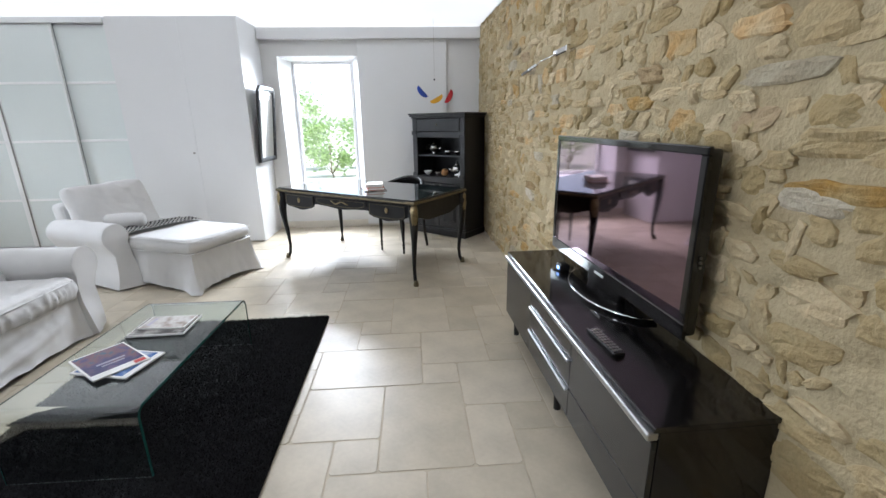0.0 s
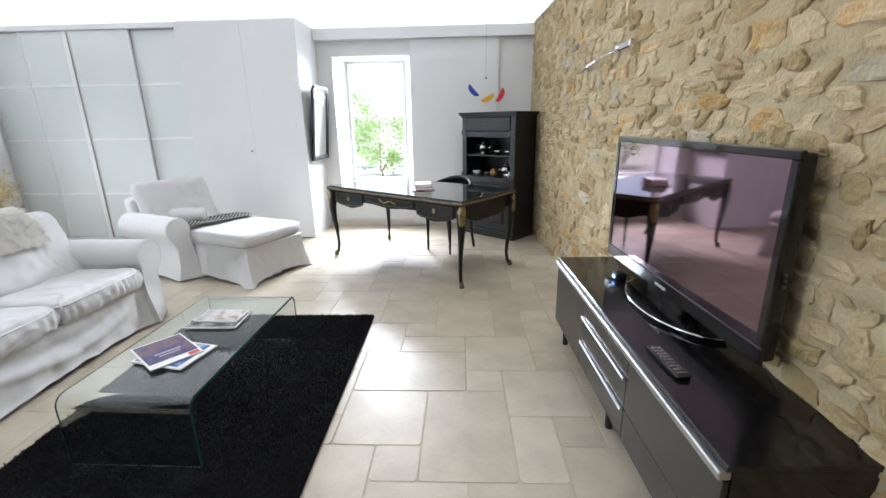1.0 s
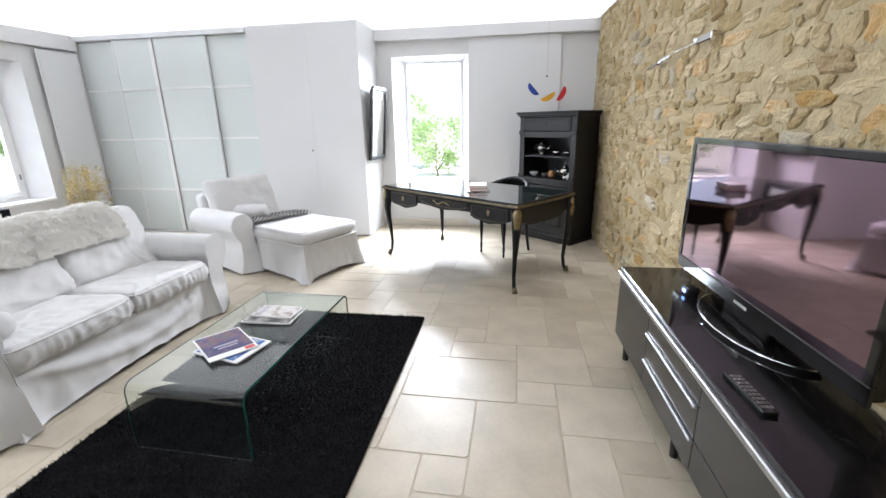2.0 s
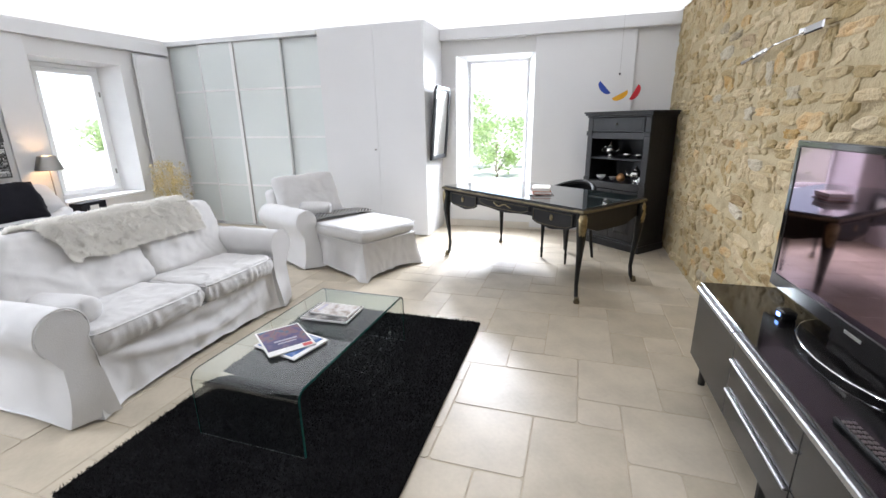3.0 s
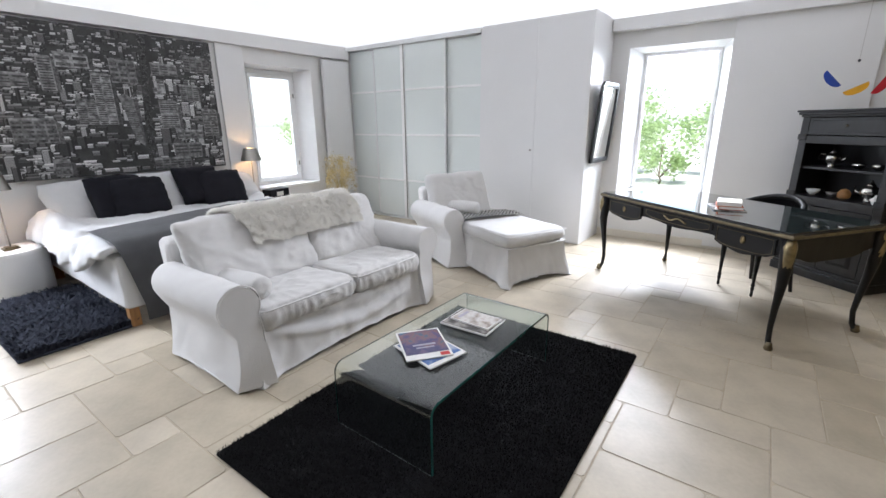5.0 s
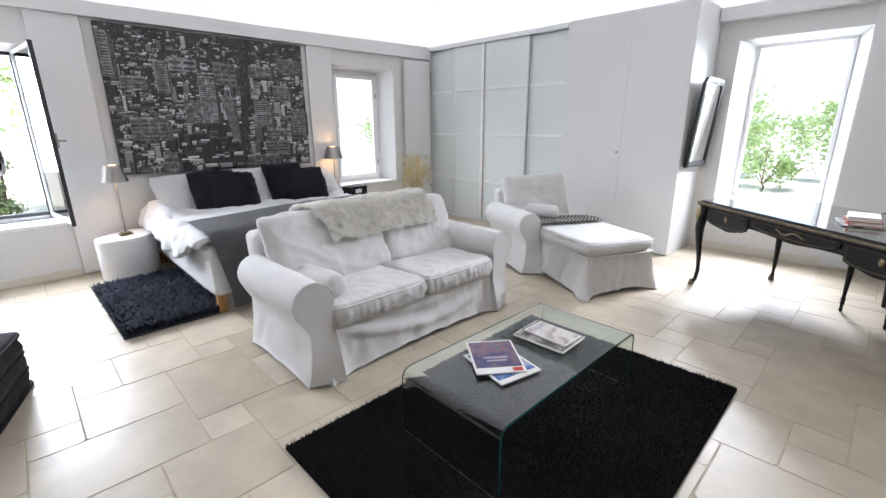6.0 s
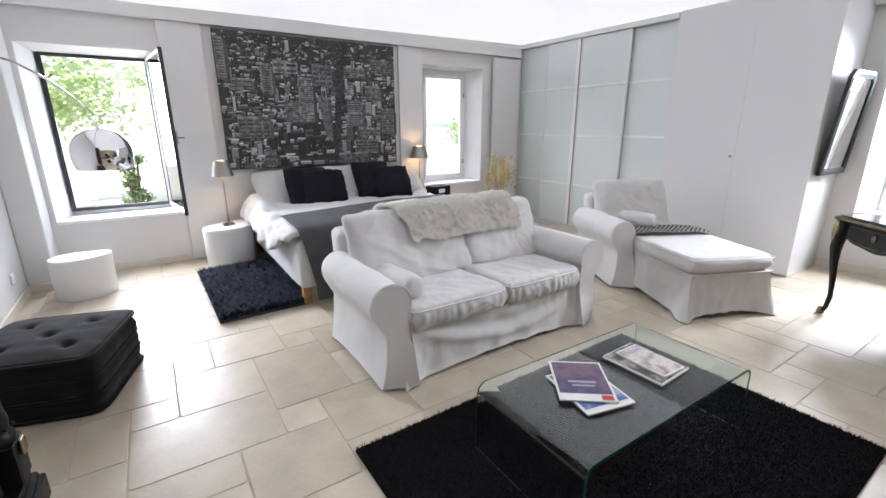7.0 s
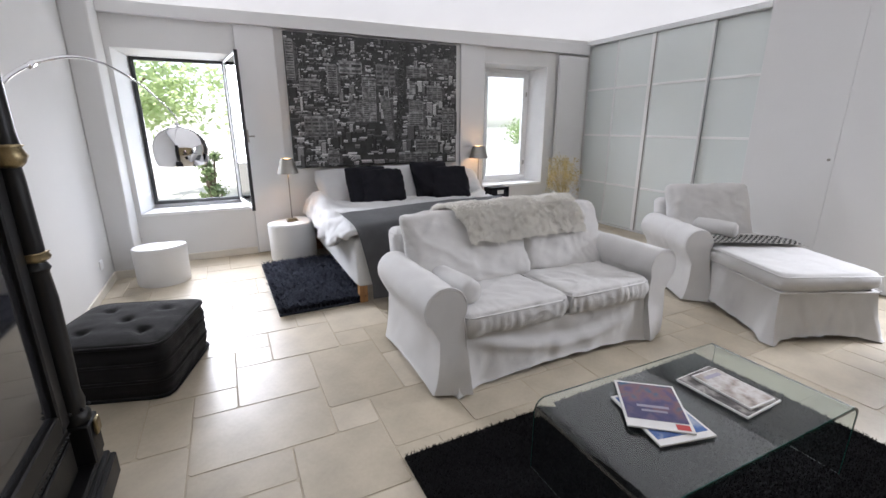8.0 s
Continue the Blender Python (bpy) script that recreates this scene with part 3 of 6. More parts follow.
# ---- seating ----
def rolled_arm(x0, x1, side, seed, top=0.60, name="arm"):
    """A rolled arm with its cover down to the floor, along x; side +1 has the scroll turned to +y."""
    r = 0.116
    cz = top - r
    prof = []
    for z, o in ((0.012, 0.108), (0.07, 0.096), (0.14, 0.086), (0.22, 0.078), (0.32, 0.074)):
        prof.append((o, z))
    for k in range(13):
        a = radians(-35 + k * 20.5)
        prof.append((0.035 + r * math.cos(a), cz + r * math.sin(a)))
    for z, o in ((0.36, -0.075), (0.28, -0.085), (0.15, -0.088), (0.012, -0.092)):
        prof.append((o, z))
    fine = []
    for (o0, z0), (o1, z1) in zip(prof, prof[1:]):
        fine += [(o0, z0), ((o0 + o1) / 2, (z0 + z1) / 2)]
    prof = fine + prof[-1:]
    bm = bmesh.new()
    rows = []
    n = 44
    for i in range(n + 1):
        x = x0 + (x1 - x0) * i / n
        s = i / n
        grow = 1.0 if 0 < i < n else 0.97
        rows.append([bm.verts.new((x + (0.075 - 0.95 * max(0.0, o - 0.02)) * max(0, 0.30 - z) / 0.30 * (1 if i == n else 0), side * (o * grow), (z - 0.3) * (1.0 if 0 < i < n else 0.985) + 0.3 + (0.030 * math.sin(math.pi * s) if z < 0.02 else 0))) for o, z in prof])
    for a, b in zip(rows, rows[1:]):
        for k in range(len(prof) - 1):
            bm.faces.new((a[k], a[k + 1], b[k + 1], b[k]))
    # front and back panels: fans of quads between the two sides
    for row in (rows[0], rows[-1]):
        c = row
        i, j = 0, len(c) - 1
        while j - i > 2:
            bm.faces.new((c[i], c[i + 1], c[j - 1], c[j]))
            i, j = i + 1, j - 1
        if j - i == 2:
            bm.faces.new((c[i], c[i + 1], c[j]))
    bm.normal_update()
    wrinkle(bm, 0.005, 0.2, seed)
    return crease(bm, 0.005, 0.3, seed, (0.8, 1.0, 0.6), 3)


def skirt(x0, x1, y0, y1, top, seed, lift=0.05, flare=0.035, n=60):
    """The loose lower cover of a seat: four sides that flare towards the hem, pleated at the corners, hem lifting between them."""
    bm = bmesh.new()
    corners = [(x1, y0), (x1, y1), (x0, y1), (x0, y0)]
    cx, cy = (x0 + x1) / 2, (y0 + y1) / 2
    path = []
    for c in range(4):
        (ax, ay), (bx, by) = corners[c], corners[(c + 1) % 4]
        for k in range(n):
            s = k / n
            path.append((ax + (bx - ax) * s, ay + (by - ay) * s, s, c))
    levels = [top * (1 - k / 13) for k in range(14)]
    rings = []
    for li, z in enumerate(levels):
        f = (li / (len(levels) - 1)) ** 2
        ring = []
        for x, y, s, c in path:
            nx, ny = ((1, 0), (0, 1), (-1, 0), (0, -1))[c]
            near = min(s, 1 - s)
            pleat = math.exp(-(near / 0.07) ** 2)
            out = flare * f * (0.35 + pleat * 1.1) + 0.006 * f * math.sin(s * 40 + c + seed)
            hem = (0.008 + lift * math.sin(math.pi * s) ** 0.8) * (1 - 0.04 * (len(levels) - 1 - li))
            dx, dy = x - cx, y - cy
            ring.append(bm.verts.new((x + nx * out + (0.5 * pleat * out if nx == 0 else 0) * (1 if dx > 0 else -1), y + ny * out + (0.5 * pleat * out if ny == 0 else 0) * (1 if dy > 0 else -1), max(z, hem))))
        rings.append(ring)
    m = len(path)
    for a, b in zip(rings, rings[1:]):
        for k in range(m):
            bm.faces.new((a[k], a[(k + 1) % m], b[(k + 1) % m], b[k]))
    bm.faces.new(rings[0])
    bm.normal_update()
    return crease(crease(bm, 0.007, 0.24, seed, (1.2, 1.2, 0.5)), 0.007, 0.40, seed + 3, (1.0, 1.0, 1.3), 3)


def at_pose(bm, m):
    bmesh.ops.transform(bm, matrix=m, verts=bm.verts[:])
    return bm


def seam(x0, x1, y0, y1, z, r=0.0045, corner=0.06):
    """Piping round a box cushion."""
    pts = []
    for cx, cy, a0 in ((x1 - corner, y1 - corner, 0), (x0 + corner, y1 - corner, 90), (x0 + corner, y0 + corner, 180), (x1 - corner, y0 + corner, 270)):
        for k in range(6):
            a = radians(a0 + 18 * k)
            pts.append((cx + corner * math.cos(a), cy + corner * math.sin(a), z + 0.004 * noise.noise(Vector((cx * 9, cy * 9, k)))))
    return tube(pts + pts[:1], r, 6)


def pulled(bm, y0, y1, z0, z1, deep):
    """A long slack fold across the front of a cover, hanging between its two upper corners."""
    ym, half = y0 + 0.62 * (y1 - y0), y1 - y0
    for v in bm.verts:
        if v.co.x > -0.08 and y0 < v.co.y < y1:
            zf = z1 + (z0 - z1) * min(1.0, abs(v.co.y - ym) / (ym - y0)) ** 1.7
            d = v.co.z - zf
            end = min(1.0, (v.co.y - y0) / 0.15, (y1 - v.co.y) / 0.15)
            v.co.x += deep * end * (math.exp(-(d / 0.028) ** 2) - 0.7 * math.exp(-((d - 0.06) / 0.04) ** 2))
    return bm


def sofa():
    """Front towards +x, centre of the front foot line at the origin."""
    s = thing("sofa", "two-seat white slipcovered sofa with rolled arms and loose cushions", "sofa", pose(-2.31, 2.885, 0, 0, 0, 0))
    cover = skirt(-0.76, -0.01, -0.715, 0.715, 0.30, 1.0, lift=0.035, flare=0.045)
    part("base_cover", pulled(cover, -0.68, 0.55, 0.30, 0.125, 0.022), COTTON, s, smooth=True, angle=60)
    part("base", boxes((-0.74, -0.06, -0.70, 0.70, 0.10, 0.285)), COTTON, s)
    for k, sd in ((1, -1), (2, 1)):
        a = part("arm", at_pose(rolled_arm(-0.78, 0.0, sd, 3.0 * k, 0.605), pose(0, sd * 0.757, 0)), COTTON, s, smooth=True, angle=50)
        ring = [(-0.003, sd * (0.757 + 0.035 + 0.117 * math.cos(radians(q))), 0.489 + 0.117 * math.sin(radians(q))) for q in range(-40, 216, 12)]
        part("piping", tube(ring + [(0.002, sd * 0.680, 0.34), (0.010, sd * 0.676, 0.22), (0.045, sd * 0.672, 0.05)], 0.0045, 7), COTTON, a, smooth=True)
    bm = bmesh.new()
    bmesh.ops.create_cube(bm, size=1.0, matrix=Matrix.Translation((-0.77, 0, 0.385)) @ Matrix.Diagonal((0.17, 1.55, 0.72, 1)))
    bmesh.ops.bevel(bm, geom=bm.edges[:], offset=0.055, segments=3, affect='EDGES', profile=0.5)
    bmesh.ops.subdivide_edges(bm, edges=bm.edges[:], cuts=4, use_grid_fill=True)
    for v in bm.verts:
        t = max(0, (v.co.z - 0.55) / 0.22)
        v.co.x -= 0.10 * (v.co.z / 0.77)
        v.co.z -= 0.03 * t * (abs(v.co.y) / 0.8) ** 4
    part("backrest", crease(wrinkle(bm, 0.008, 0.2, 5), 0.008, 0.2, 2), COTTON, s, smooth=True, angle=70)
    for k, yc, w in ((1, -0.338, 0.695), (2, 0.340, 0.675)):
        c = part("seat_cushion", at_pose(cushion(0.70, w, 0.145, 0.12, 46, 2.0 * k, 0.009, 10, 0.0045, 0.006), pose(-0.325, yc, 0.362, 0, -1.5, 0)), COTTON, s, smooth=True, angle=48)
        for z in (0.418,):
            part("piping", seam(-0.668, 0.017, yc - w / 2 + 0.008, yc + w / 2 - 0.008, z), COTTON, c, smooth=True)
    for yc, w, tall, sd, z, roll in ((-0.325, 0.86, 0.53, 7.0, 0.606, 2), (0.43, 0.72, 0.54, 9.0, 0.602, -6)):
        bm = cushion(tall, w, 0.19, 0.34, 44, sd, 0.011, 8, fold=0.007)
        for v in bm.verts:                      # the stuffing has sunk to the lower half
            v.co.z *= 1 + 0.45 * v.co.x / tall
        part("back_cushion", at_pose(bm, pose(-0.625, yc, z, 0, 66, 0) @ pose(0, 0, 0, 0, 0, roll)), COTTON, s, smooth=True)
    for x in (-0.10, -0.72):
        for y in (-0.66, 0.66):
            part("foot", lathe([(0.022, 0), (0.028, 0.10)], 10, at=(x, y, 0)), EBONY, s, "short dark wooden foot")
    return s


sofa()
bm = lathe([(0.01, -0.186), (0.05, -0.185), (0.066, -0.176), (0.072, -0.15), (0.074, -0.05), (0.075, 0.08), (0.070, 0.155), (0.060, 0.178), (0.02, 0.184)], 28)
wrinkle(bm, 0.007, 0.09, 4)
tagged(part("bolster_pillow", at_pose(bm, pose(-2.60, 2.29, 0.500, 0, 88, 4)), COTTON, smooth=True), "small round white bolster pillow beside the sofa arm", "pillow")


def fleece_throw():
    rng = np.random.default_rng(4)
    t = thing("fleece_throw", "ivory long-haired fleece throw over the sofa back", "throw", kind="stuff")
    # over the back: path from the rear side over the top and down the front
    path = [(-3.175, 0.73), (-3.165, 0.80), (-3.115, 0.850), (-3.03, 0.868), (-2.945, 0.846), (-2.875, 0.765), (-2.815, 0.655)]
    def at(u, w):
        k = u * (len(path) - 1)
        i = min(int(k), len(path) - 2)
        f = k - i
        x, z = path[i][0] * (1 - f) + path[i + 1][0] * f, path[i][1] * (1 - f) + path[i + 1][1] * f
        tx, tz = path[i + 1][0] - path[i][0], path[i + 1][1] - path[i][1]
        q = math.hypot(tx, tz)
        wv = noise.noise(Vector((u * 3, w * 5, 3.0))) + 0.5 * noise.noise(Vector((u * 9, w * 17, 8.0)))
        d = 0.014 * wv
        return x + d * -tz / q, 2.36 + 0.16 * u + (1.13 - 0.19 * u) * w + 0.02 * noise.noise(Vector((u * 4, 0, w * 2))), z + d * tx / q - (0.03 * noise.noise(Vector((w * 6, 1, 7))) if u > 0.9 else 0), -tz / q, tx / q
    verts, faces = [], []
    nu, nw = 40, 64
    for i in range(nu):
        for j in range(nw):
            x, y, z, nx, nz = at(i / (nu - 1), j / (nw - 1))
            verts.append((x + 0.006 * nx, y, z + 0.006 * nz))
    for i in range(nu - 1):
        for j in range(nw - 1):
            faces.append((i * nw + j, i * nw + j + 1, (i + 1) * nw + j + 1, (i + 1) * nw + j))
    pydata("hide", verts, faces, FLEECE, t, smooth=True)
    verts, faces = [], []
    for _ in range(60000):
        u, w = rng.random(), rng.random()
        x, y, z, nx, nz = at(u, w)
        l = 0.034 * rng.uniform(0.5, 1.3)
        # hair stands off and hangs along the fall of the throw
        tx, tz = nz, -nx
        c = Vector((x * 26, y * 26, z * 26))       # locks of hair lie the same way
        a, up, fall = 1.0 * noise.noise(c) + rng.uniform(-0.25, 0.25), rng.uniform(0.25, 0.8), 0.3 + 0.8 * noise.noise(c + Vector((9, 4, 2))) + rng.uniform(-0.2, 0.2)
        dx, dy, dz = nx * up + tx * fall, a, nz * up + tz * fall
        b = len(verts)
        wd = 0.0021
        verts += [(x, y - wd, z), (x, y + wd, z), (x + dx * l * 0.6, y + dy * l * 0.5 + wd * 0.6, z + dz * l * 0.6 + nz * 0.01), (x + dx * l * 0.6, y + dy * l * 0.5 - wd * 0.6, z + dz * l * 0.6 + nz * 0.01), (x + dx * l, y + dy * l, z + dz * l)]
        faces += [(b, b + 1, b + 2, b + 3), (b + 3, b + 2, b + 4)]
    pydata("pile", verts, faces, FLEECE, t)
    return t


fleece_throw()

# the chaise: local +x points to its foot end
CH = pose(-1.765, 4.60, 0, 0, 0, math.degrees(math.atan2(-0.40, 0.92)))


def chaise():
    c = thing("chaise_longue", "white slipcovered chaise longue with one rolled arm and back cushion", "chaise longue", CH)
    part("base_cover", skirt(-1.45, -0.015, -0.340, 0.340, 0.335, 2.0, lift=0.04, flare=0.06), COTTON, c, smooth=True, angle=60)
    seat = part("seat_cushion", at_pose(cushion(1.36, 0.71, 0.125, 0.04, 46, 11.0, 0.004, 14, fold=0.003), pose(-0.675, 0, 0.397)), COTTON, c, smooth=True, angle=48)
    for z in (0.446, 0.340):
        part("piping", seam(-1.345, -0.002, -0.350, 0.350, z, corner=0.035), COTTON, seat, smooth=True)
    part("arm", at_pose(rolled_arm(-1.42, -0.70, -1, 6.0, 0.60), pose(0, -0.43, 0)), COTTON, c, smooth=True, angle=50)
    bm = bmesh.new()
    bmesh.ops.create_cube(bm, size=1.0, matrix=Matrix.Translation((-1.40, -0.04, 0.37)) @ Matrix.Diagonal((0.16, 0.76, 0.70, 1)))
    bmesh.ops.bevel(bm, geom=bm.edges[:], offset=0.05, segments=3, affect='EDGES', profile=0.5)
    bmesh.ops.subdivide_edges(bm, edges=bm.edges[:], cuts=4, use_grid_fill=True)
    for v in bm.verts:
        v.co.x -= 0.13 * v.co.z
    part("backrest", wrinkle(bm, 0.006, 0.2, 8), COTTON, c, smooth=True, angle=70)
    part("back_cushion", at_pose(cushion(0.52, 0.74, 0.19, 0.35, 36, 12.0, 0.010, 6, fold=0.006), pose(-1.26, -0.06, 0.625, 0, 68, 0)), COTTON, c, smooth=True)
    for x in (-0.10, -1.35):
        for y in (-0.28, 0.28):
            part("foot", lathe([(0.022, 0), (0.028, 0.12)], 10, at=(x, y, 0)), EBONY, c)
    return c


chaise()
bm = lathe([(0.02, -0.17), (0.055, -0.165), (0.072, -0.14), (0.078, 0), (0.072, 0.14), (0.055, 0.165), (0.02, 0.17)], 20)
wrinkle(bm, 0.008, 0.1, 2)
tagged(part("bolster_pillow", at_pose(bm, CH @ pose(-1.02, -0.14, 0.534, 0, 90, 35)), COTTON, smooth=True), "small white bolster pillow on the chaise", "pillow")


def checked(name, a, b, sx, sy):
    m = bpy.data.materials.new(name)
    m.use_nodes = True
    n, l = m.node_tree.nodes, m.node_tree.links
    tc, mp, ck = n.new("ShaderNodeTexCoord"), n.new("ShaderNodeMapping"), n.new("ShaderNodeTexChecker")
    mp.inputs["Scale"].default_value = (sx, sy, sy)
    ck.inputs["Scale"].default_value = 1.0
    ck.inputs[1].default_value, ck.inputs[2].default_value = (*a, 1), (*b, 1)
    l.new(tc.outputs["Object"], mp.inputs[0])
    l.new(mp.outputs[0], ck.inputs[0])
    l.new(ck.outputs[0], n["Principled BSDF"].inputs["Base Color"])
    n["Principled BSDF"].inputs["Roughness"].default_value = 0.95
    return m


def plaid():
    """A folded throw across the chaise."""
    bm = bmesh.new()
    nx, ny = 10, 26
    top = []
    for i in range(nx + 1):
        row = []
        for j in range(ny + 1):
            u, v = i / nx, j / ny
            x = -0.96 + 0.27 * u + 0.05 * v
            y = -0.35 + 0.74 * v
            z = 0.491 + 0.012 * math.sin(7 * u + 4 * v) * 0.5 + 0.008 * noise.noise(Vector((x * 12, y * 12, 0)))
            z -= 0.35 * max(0, v - 0.93)
            row.append(bm.verts.new((x, y, z)))
        top.append(row)
    for a, b in zip(top, top[1:]):
        for k in range(ny):
            bm.faces.new((a[k], a[k + 1], b[k + 1], b[k]))
    bmesh.ops.solidify(bm, geom=bm.faces[:], thickness=0.022)
    ob = part("folded_throw", bm, checked("black_white_check", (0.012, 0.012, 0.013), (0.60, 0.59, 0.56), 44, 44), smooth=True, angle=50)
    ob.matrix_basis = CH
    return tagged(ob, "folded black and white checked throw lying on the chaise", "throw")


plaid()


# ---- rug and glass table ----
def shag_rug(name, rect, count, length, material, label, m=None, thick=0.018):
    rng = np.random.default_rng(11)
    r = thing(name, label, "rug", m, kind="stuff")
    bm = boxes((rect[0], rect[1], rect[2], rect[3], 0.001, thick), bev=0.006)
    part("backing", bm, material, r)
    inner = (rect[0] + length * 0.12, rect[1] - length * 0.12, rect[2] + length * 0.12, rect[3] - length * 0.12)
    v, f = tufts(inner, count, length, length * 0.13, thick - 0.006, rng, 0.75)
    pydata("pile", v, f, material, r)
    return r


RUG = pose(-1.335, 2.70, 0, 0, 0, 0.6)
shag_rug("shag_rug", (-0.66, 0.66, -0.965, 0.965), 100000, 0.016, SHAG, "black shaggy rug on the stone floor", RUG)
shag_rug("bedside_rug", (-0.64, 0.645, -0.335, 0.335), 15000, 0.062, SHAGBLUE, "blue-grey long-pile bedside rug", pose(-4.385, 1.742, 0, 0, 0, 0.8))


def glass_table():
    t = thing("coffee_table", "coffee table bent from one sheet of clear greenish glass", "coffee table", pose(-1.405, 2.73, 0.019, 0, 0, -0.8))
    L, H, W, th, r = 1.115, 0.322, 0.565, 0.012, 0.05
    def outline(o):
        pts = []
        ro = r - o
        pts.append((-L / 2 + o, 0))
        for k in range(7):
            a = math.pi - k * math.pi / 12
            pts.append((-L / 2 + r + ro * math.cos(a), H - r + ro * math.sin(a)))
        for k in range(7):
            a = math.pi / 2 - k * math.pi / 12
            pts.append((L / 2 - r + ro * math.cos(a), H - r + ro * math.sin(a)))
        pts.append((L / 2 - o, 0))
        return pts
    a, b = outline(0), outline(th)
    bm = bmesh.new()
    rows = [[bm.verts.new((x, y, z)) for y, z in o] for x, o in ((-W / 2, a), (W / 2, a), (W / 2, b), (-W / 2, b))]
    n = len(a)
    for p, q in ((0, 1), (1, 2), (2, 3), (3, 0)):
        for k in range(n - 1):
            bm.faces.new((rows[p][k], rows[p][k + 1], rows[q][k + 1], rows[q][k]))
    for k in (0, n - 1):
        bm.faces.new([rows[p][k] for p in range(4)])
    bm.normal_update()
    # bottom faces of the feet coloured dark against the bright refracted line
    for f in bm.faces:
        if abs(f.normal.z) > 0.9 and f.calc_center_median().z < 0.01:
            f.material_index = 1
    part("glass_sheet", bm, [GLASS, FOOTEDGE], t, smooth=True, angle=40).visible_shadow = False
    for x0, x1 in ((-W / 2 - 0.0022, -W / 2 - 0.0005), (W / 2 + 0.0005, W / 2 + 0.0022)):
        bm = bmesh.new()
        rows = [[bm.verts.new((x, y, z)) for y, z in o] for x, o in ((x0, a), (x1, a), (x1, b), (x0, b))]
        for p, q in ((0, 1), (1, 2), (2, 3), (3, 0)):
            for k in range(n - 1):
                bm.faces.new((rows[p][k], rows[p][k + 1], rows[q][k + 1], rows[q][k]))
        for k in (0, n - 1):
            bm.faces.new([rows[p][k] for p in range(4)])
        part("polished_edge", bm, GLASSEDGE, t, "ground and polished green glass edge").visible_shadow = False
    return t


glass_table()
TOP = 0.346


def cover_art(name, cols, lean=0.0):
    """A printed cover: soft blots of its colours, drifting from one edge to the other by lean."""
    m = bpy.data.materials.new(name)
    m.use_nodes = True
    n, l = m.node_tree.nodes, m.node_tree.links
    tc, ns, rp = n.new("ShaderNodeTexCoord"), n.new("ShaderNodeTexNoise"), n.new("ShaderNodeValToRGB")
    sp, add = n.new("ShaderNodeSeparateXYZ"), n.new("ShaderNodeMath")
    add.operation = 'MULTIPLY_ADD'
    add.inputs[1].default_value = lean
    l.new(tc.outputs["Object"], sp.inputs[0])
    l.new(tc.outputs["Object"], ns.inputs["Vector"])
    ns.inputs["Scale"].default_value, ns.inputs["Detail"].default_value = 16.0, 5
    l.new(sp.outputs[1], add.inputs[0])
    l.new(ns.outputs["Fac"], add.inputs[2])
    while len(rp.color_ramp.elements) < len(cols):
        rp.color_ramp.elements.new(0.5)
    for k, c in enumerate(cols):
        rp.color_ramp.elements[k].position = 0.26 + 0.48 * k / (len(cols) - 1)
        rp.color_ramp.elements[k].color = (*c, 1)
    l.new(add.outputs[0], rp.inputs[0])
    l.new(rp.outputs[0], n["Principled BSDF"].inputs["Base Color"])
    n["Principled BSDF"].inputs["Roughness"].default_value = 0.25
    return m


ART_A = cover_art("magazine_photo_sunset", [(0.10, 0.07, 0.14), (0.035, 0.035, 0.11), (0.08, 0.06, 0.14), (0.17, 0.085, 0.10), (0.03, 0.09, 0.17)], 1.4)
ART_B = cover_art("magazine_photo_blue", [(0.02, 0.05, 0.18), (0.07, 0.14, 0.34), (0.5, 0.54, 0.6)])
ART_C = cover_art("magazine_photo_grey", [(0.03, 0.03, 0.03), (0.10, 0.09, 0.085), (0.35, 0.33, 0.31), (0.05, 0.05, 0.05)])
ART_D = cover_art("magazine_photo_pale", [(0.10, 0.07, 0.06), (0.42, 0.37, 0.33), (0.62, 0.60, 0.58), (0.40, 0.30, 0.25)])
RED = mat("red_ink", (0.5, 0.03, 0.03), 0.4, bump=0)
INK = mat("grey_ink", (0.32, 0.30, 0.38), 0.4, bump=0)


def magazine(x, y, z, turn, w, h, thick, art, label, art_box, lines=()):
    g = thing("magazine", label, "magazine", pose(x, y, z, 0, 0, turn), group="magazines on the glass table")
    part("page_block", boxes((-w / 2, w / 2, -h / 2, h / 2, 0, thick), bev=0.0015), PAPERW, g)
    a, b, c, d = art_box
    part("cover", boxes((a * w - w / 2, b * w - w / 2, c * h - h / 2, d * h - h / 2, thick, thick + 0.0008)), art, g, "printed colour photograph")
    for (p, q, r, s), m in lines:
        part("print", boxes((p * w - w / 2, q * w - w / 2, r * h - h / 2, s * h - h / 2, thick + 0.0008, thick + 0.0014)), m, g)
    return g


magazine(-1.403, 2.52, TOP, 77, 0.225, 0.285, 0.008, ART_B, "glossy magazine with a pale blue cover, under another", (0.05, 0.95, 0.1, 0.95))
magazine(-1.452, 2.533, TOP + 0.0085, 52, 0.225, 0.29, 0.007, ART_A, "glossy magazine with a dark blue sunset cover", (0.04, 0.96, 0.16, 0.96), (((0.25, 0.75, 0.42, 0.47), INK), ((0.30, 0.70, 0.33, 0.37), INK), ((0.74, 0.94, 0.03, 0.13), RED)))
magazine(-1.393, 2.897, TOP, 92, 0.225, 0.285, 0.010, ART_C, "dark grey magazine under another", (0.02, 0.98, 0.02, 0.98))
magazine(-1.385, 2.915, TOP + 0.0108, 88, 0.15, 0.245, 0.010, ART_D, "slim magazine with a pale photograph on its cover", (0.03, 0.97, 0.03, 0.97), (((0.2, 0.8, 0.80, 0.88), INK),))


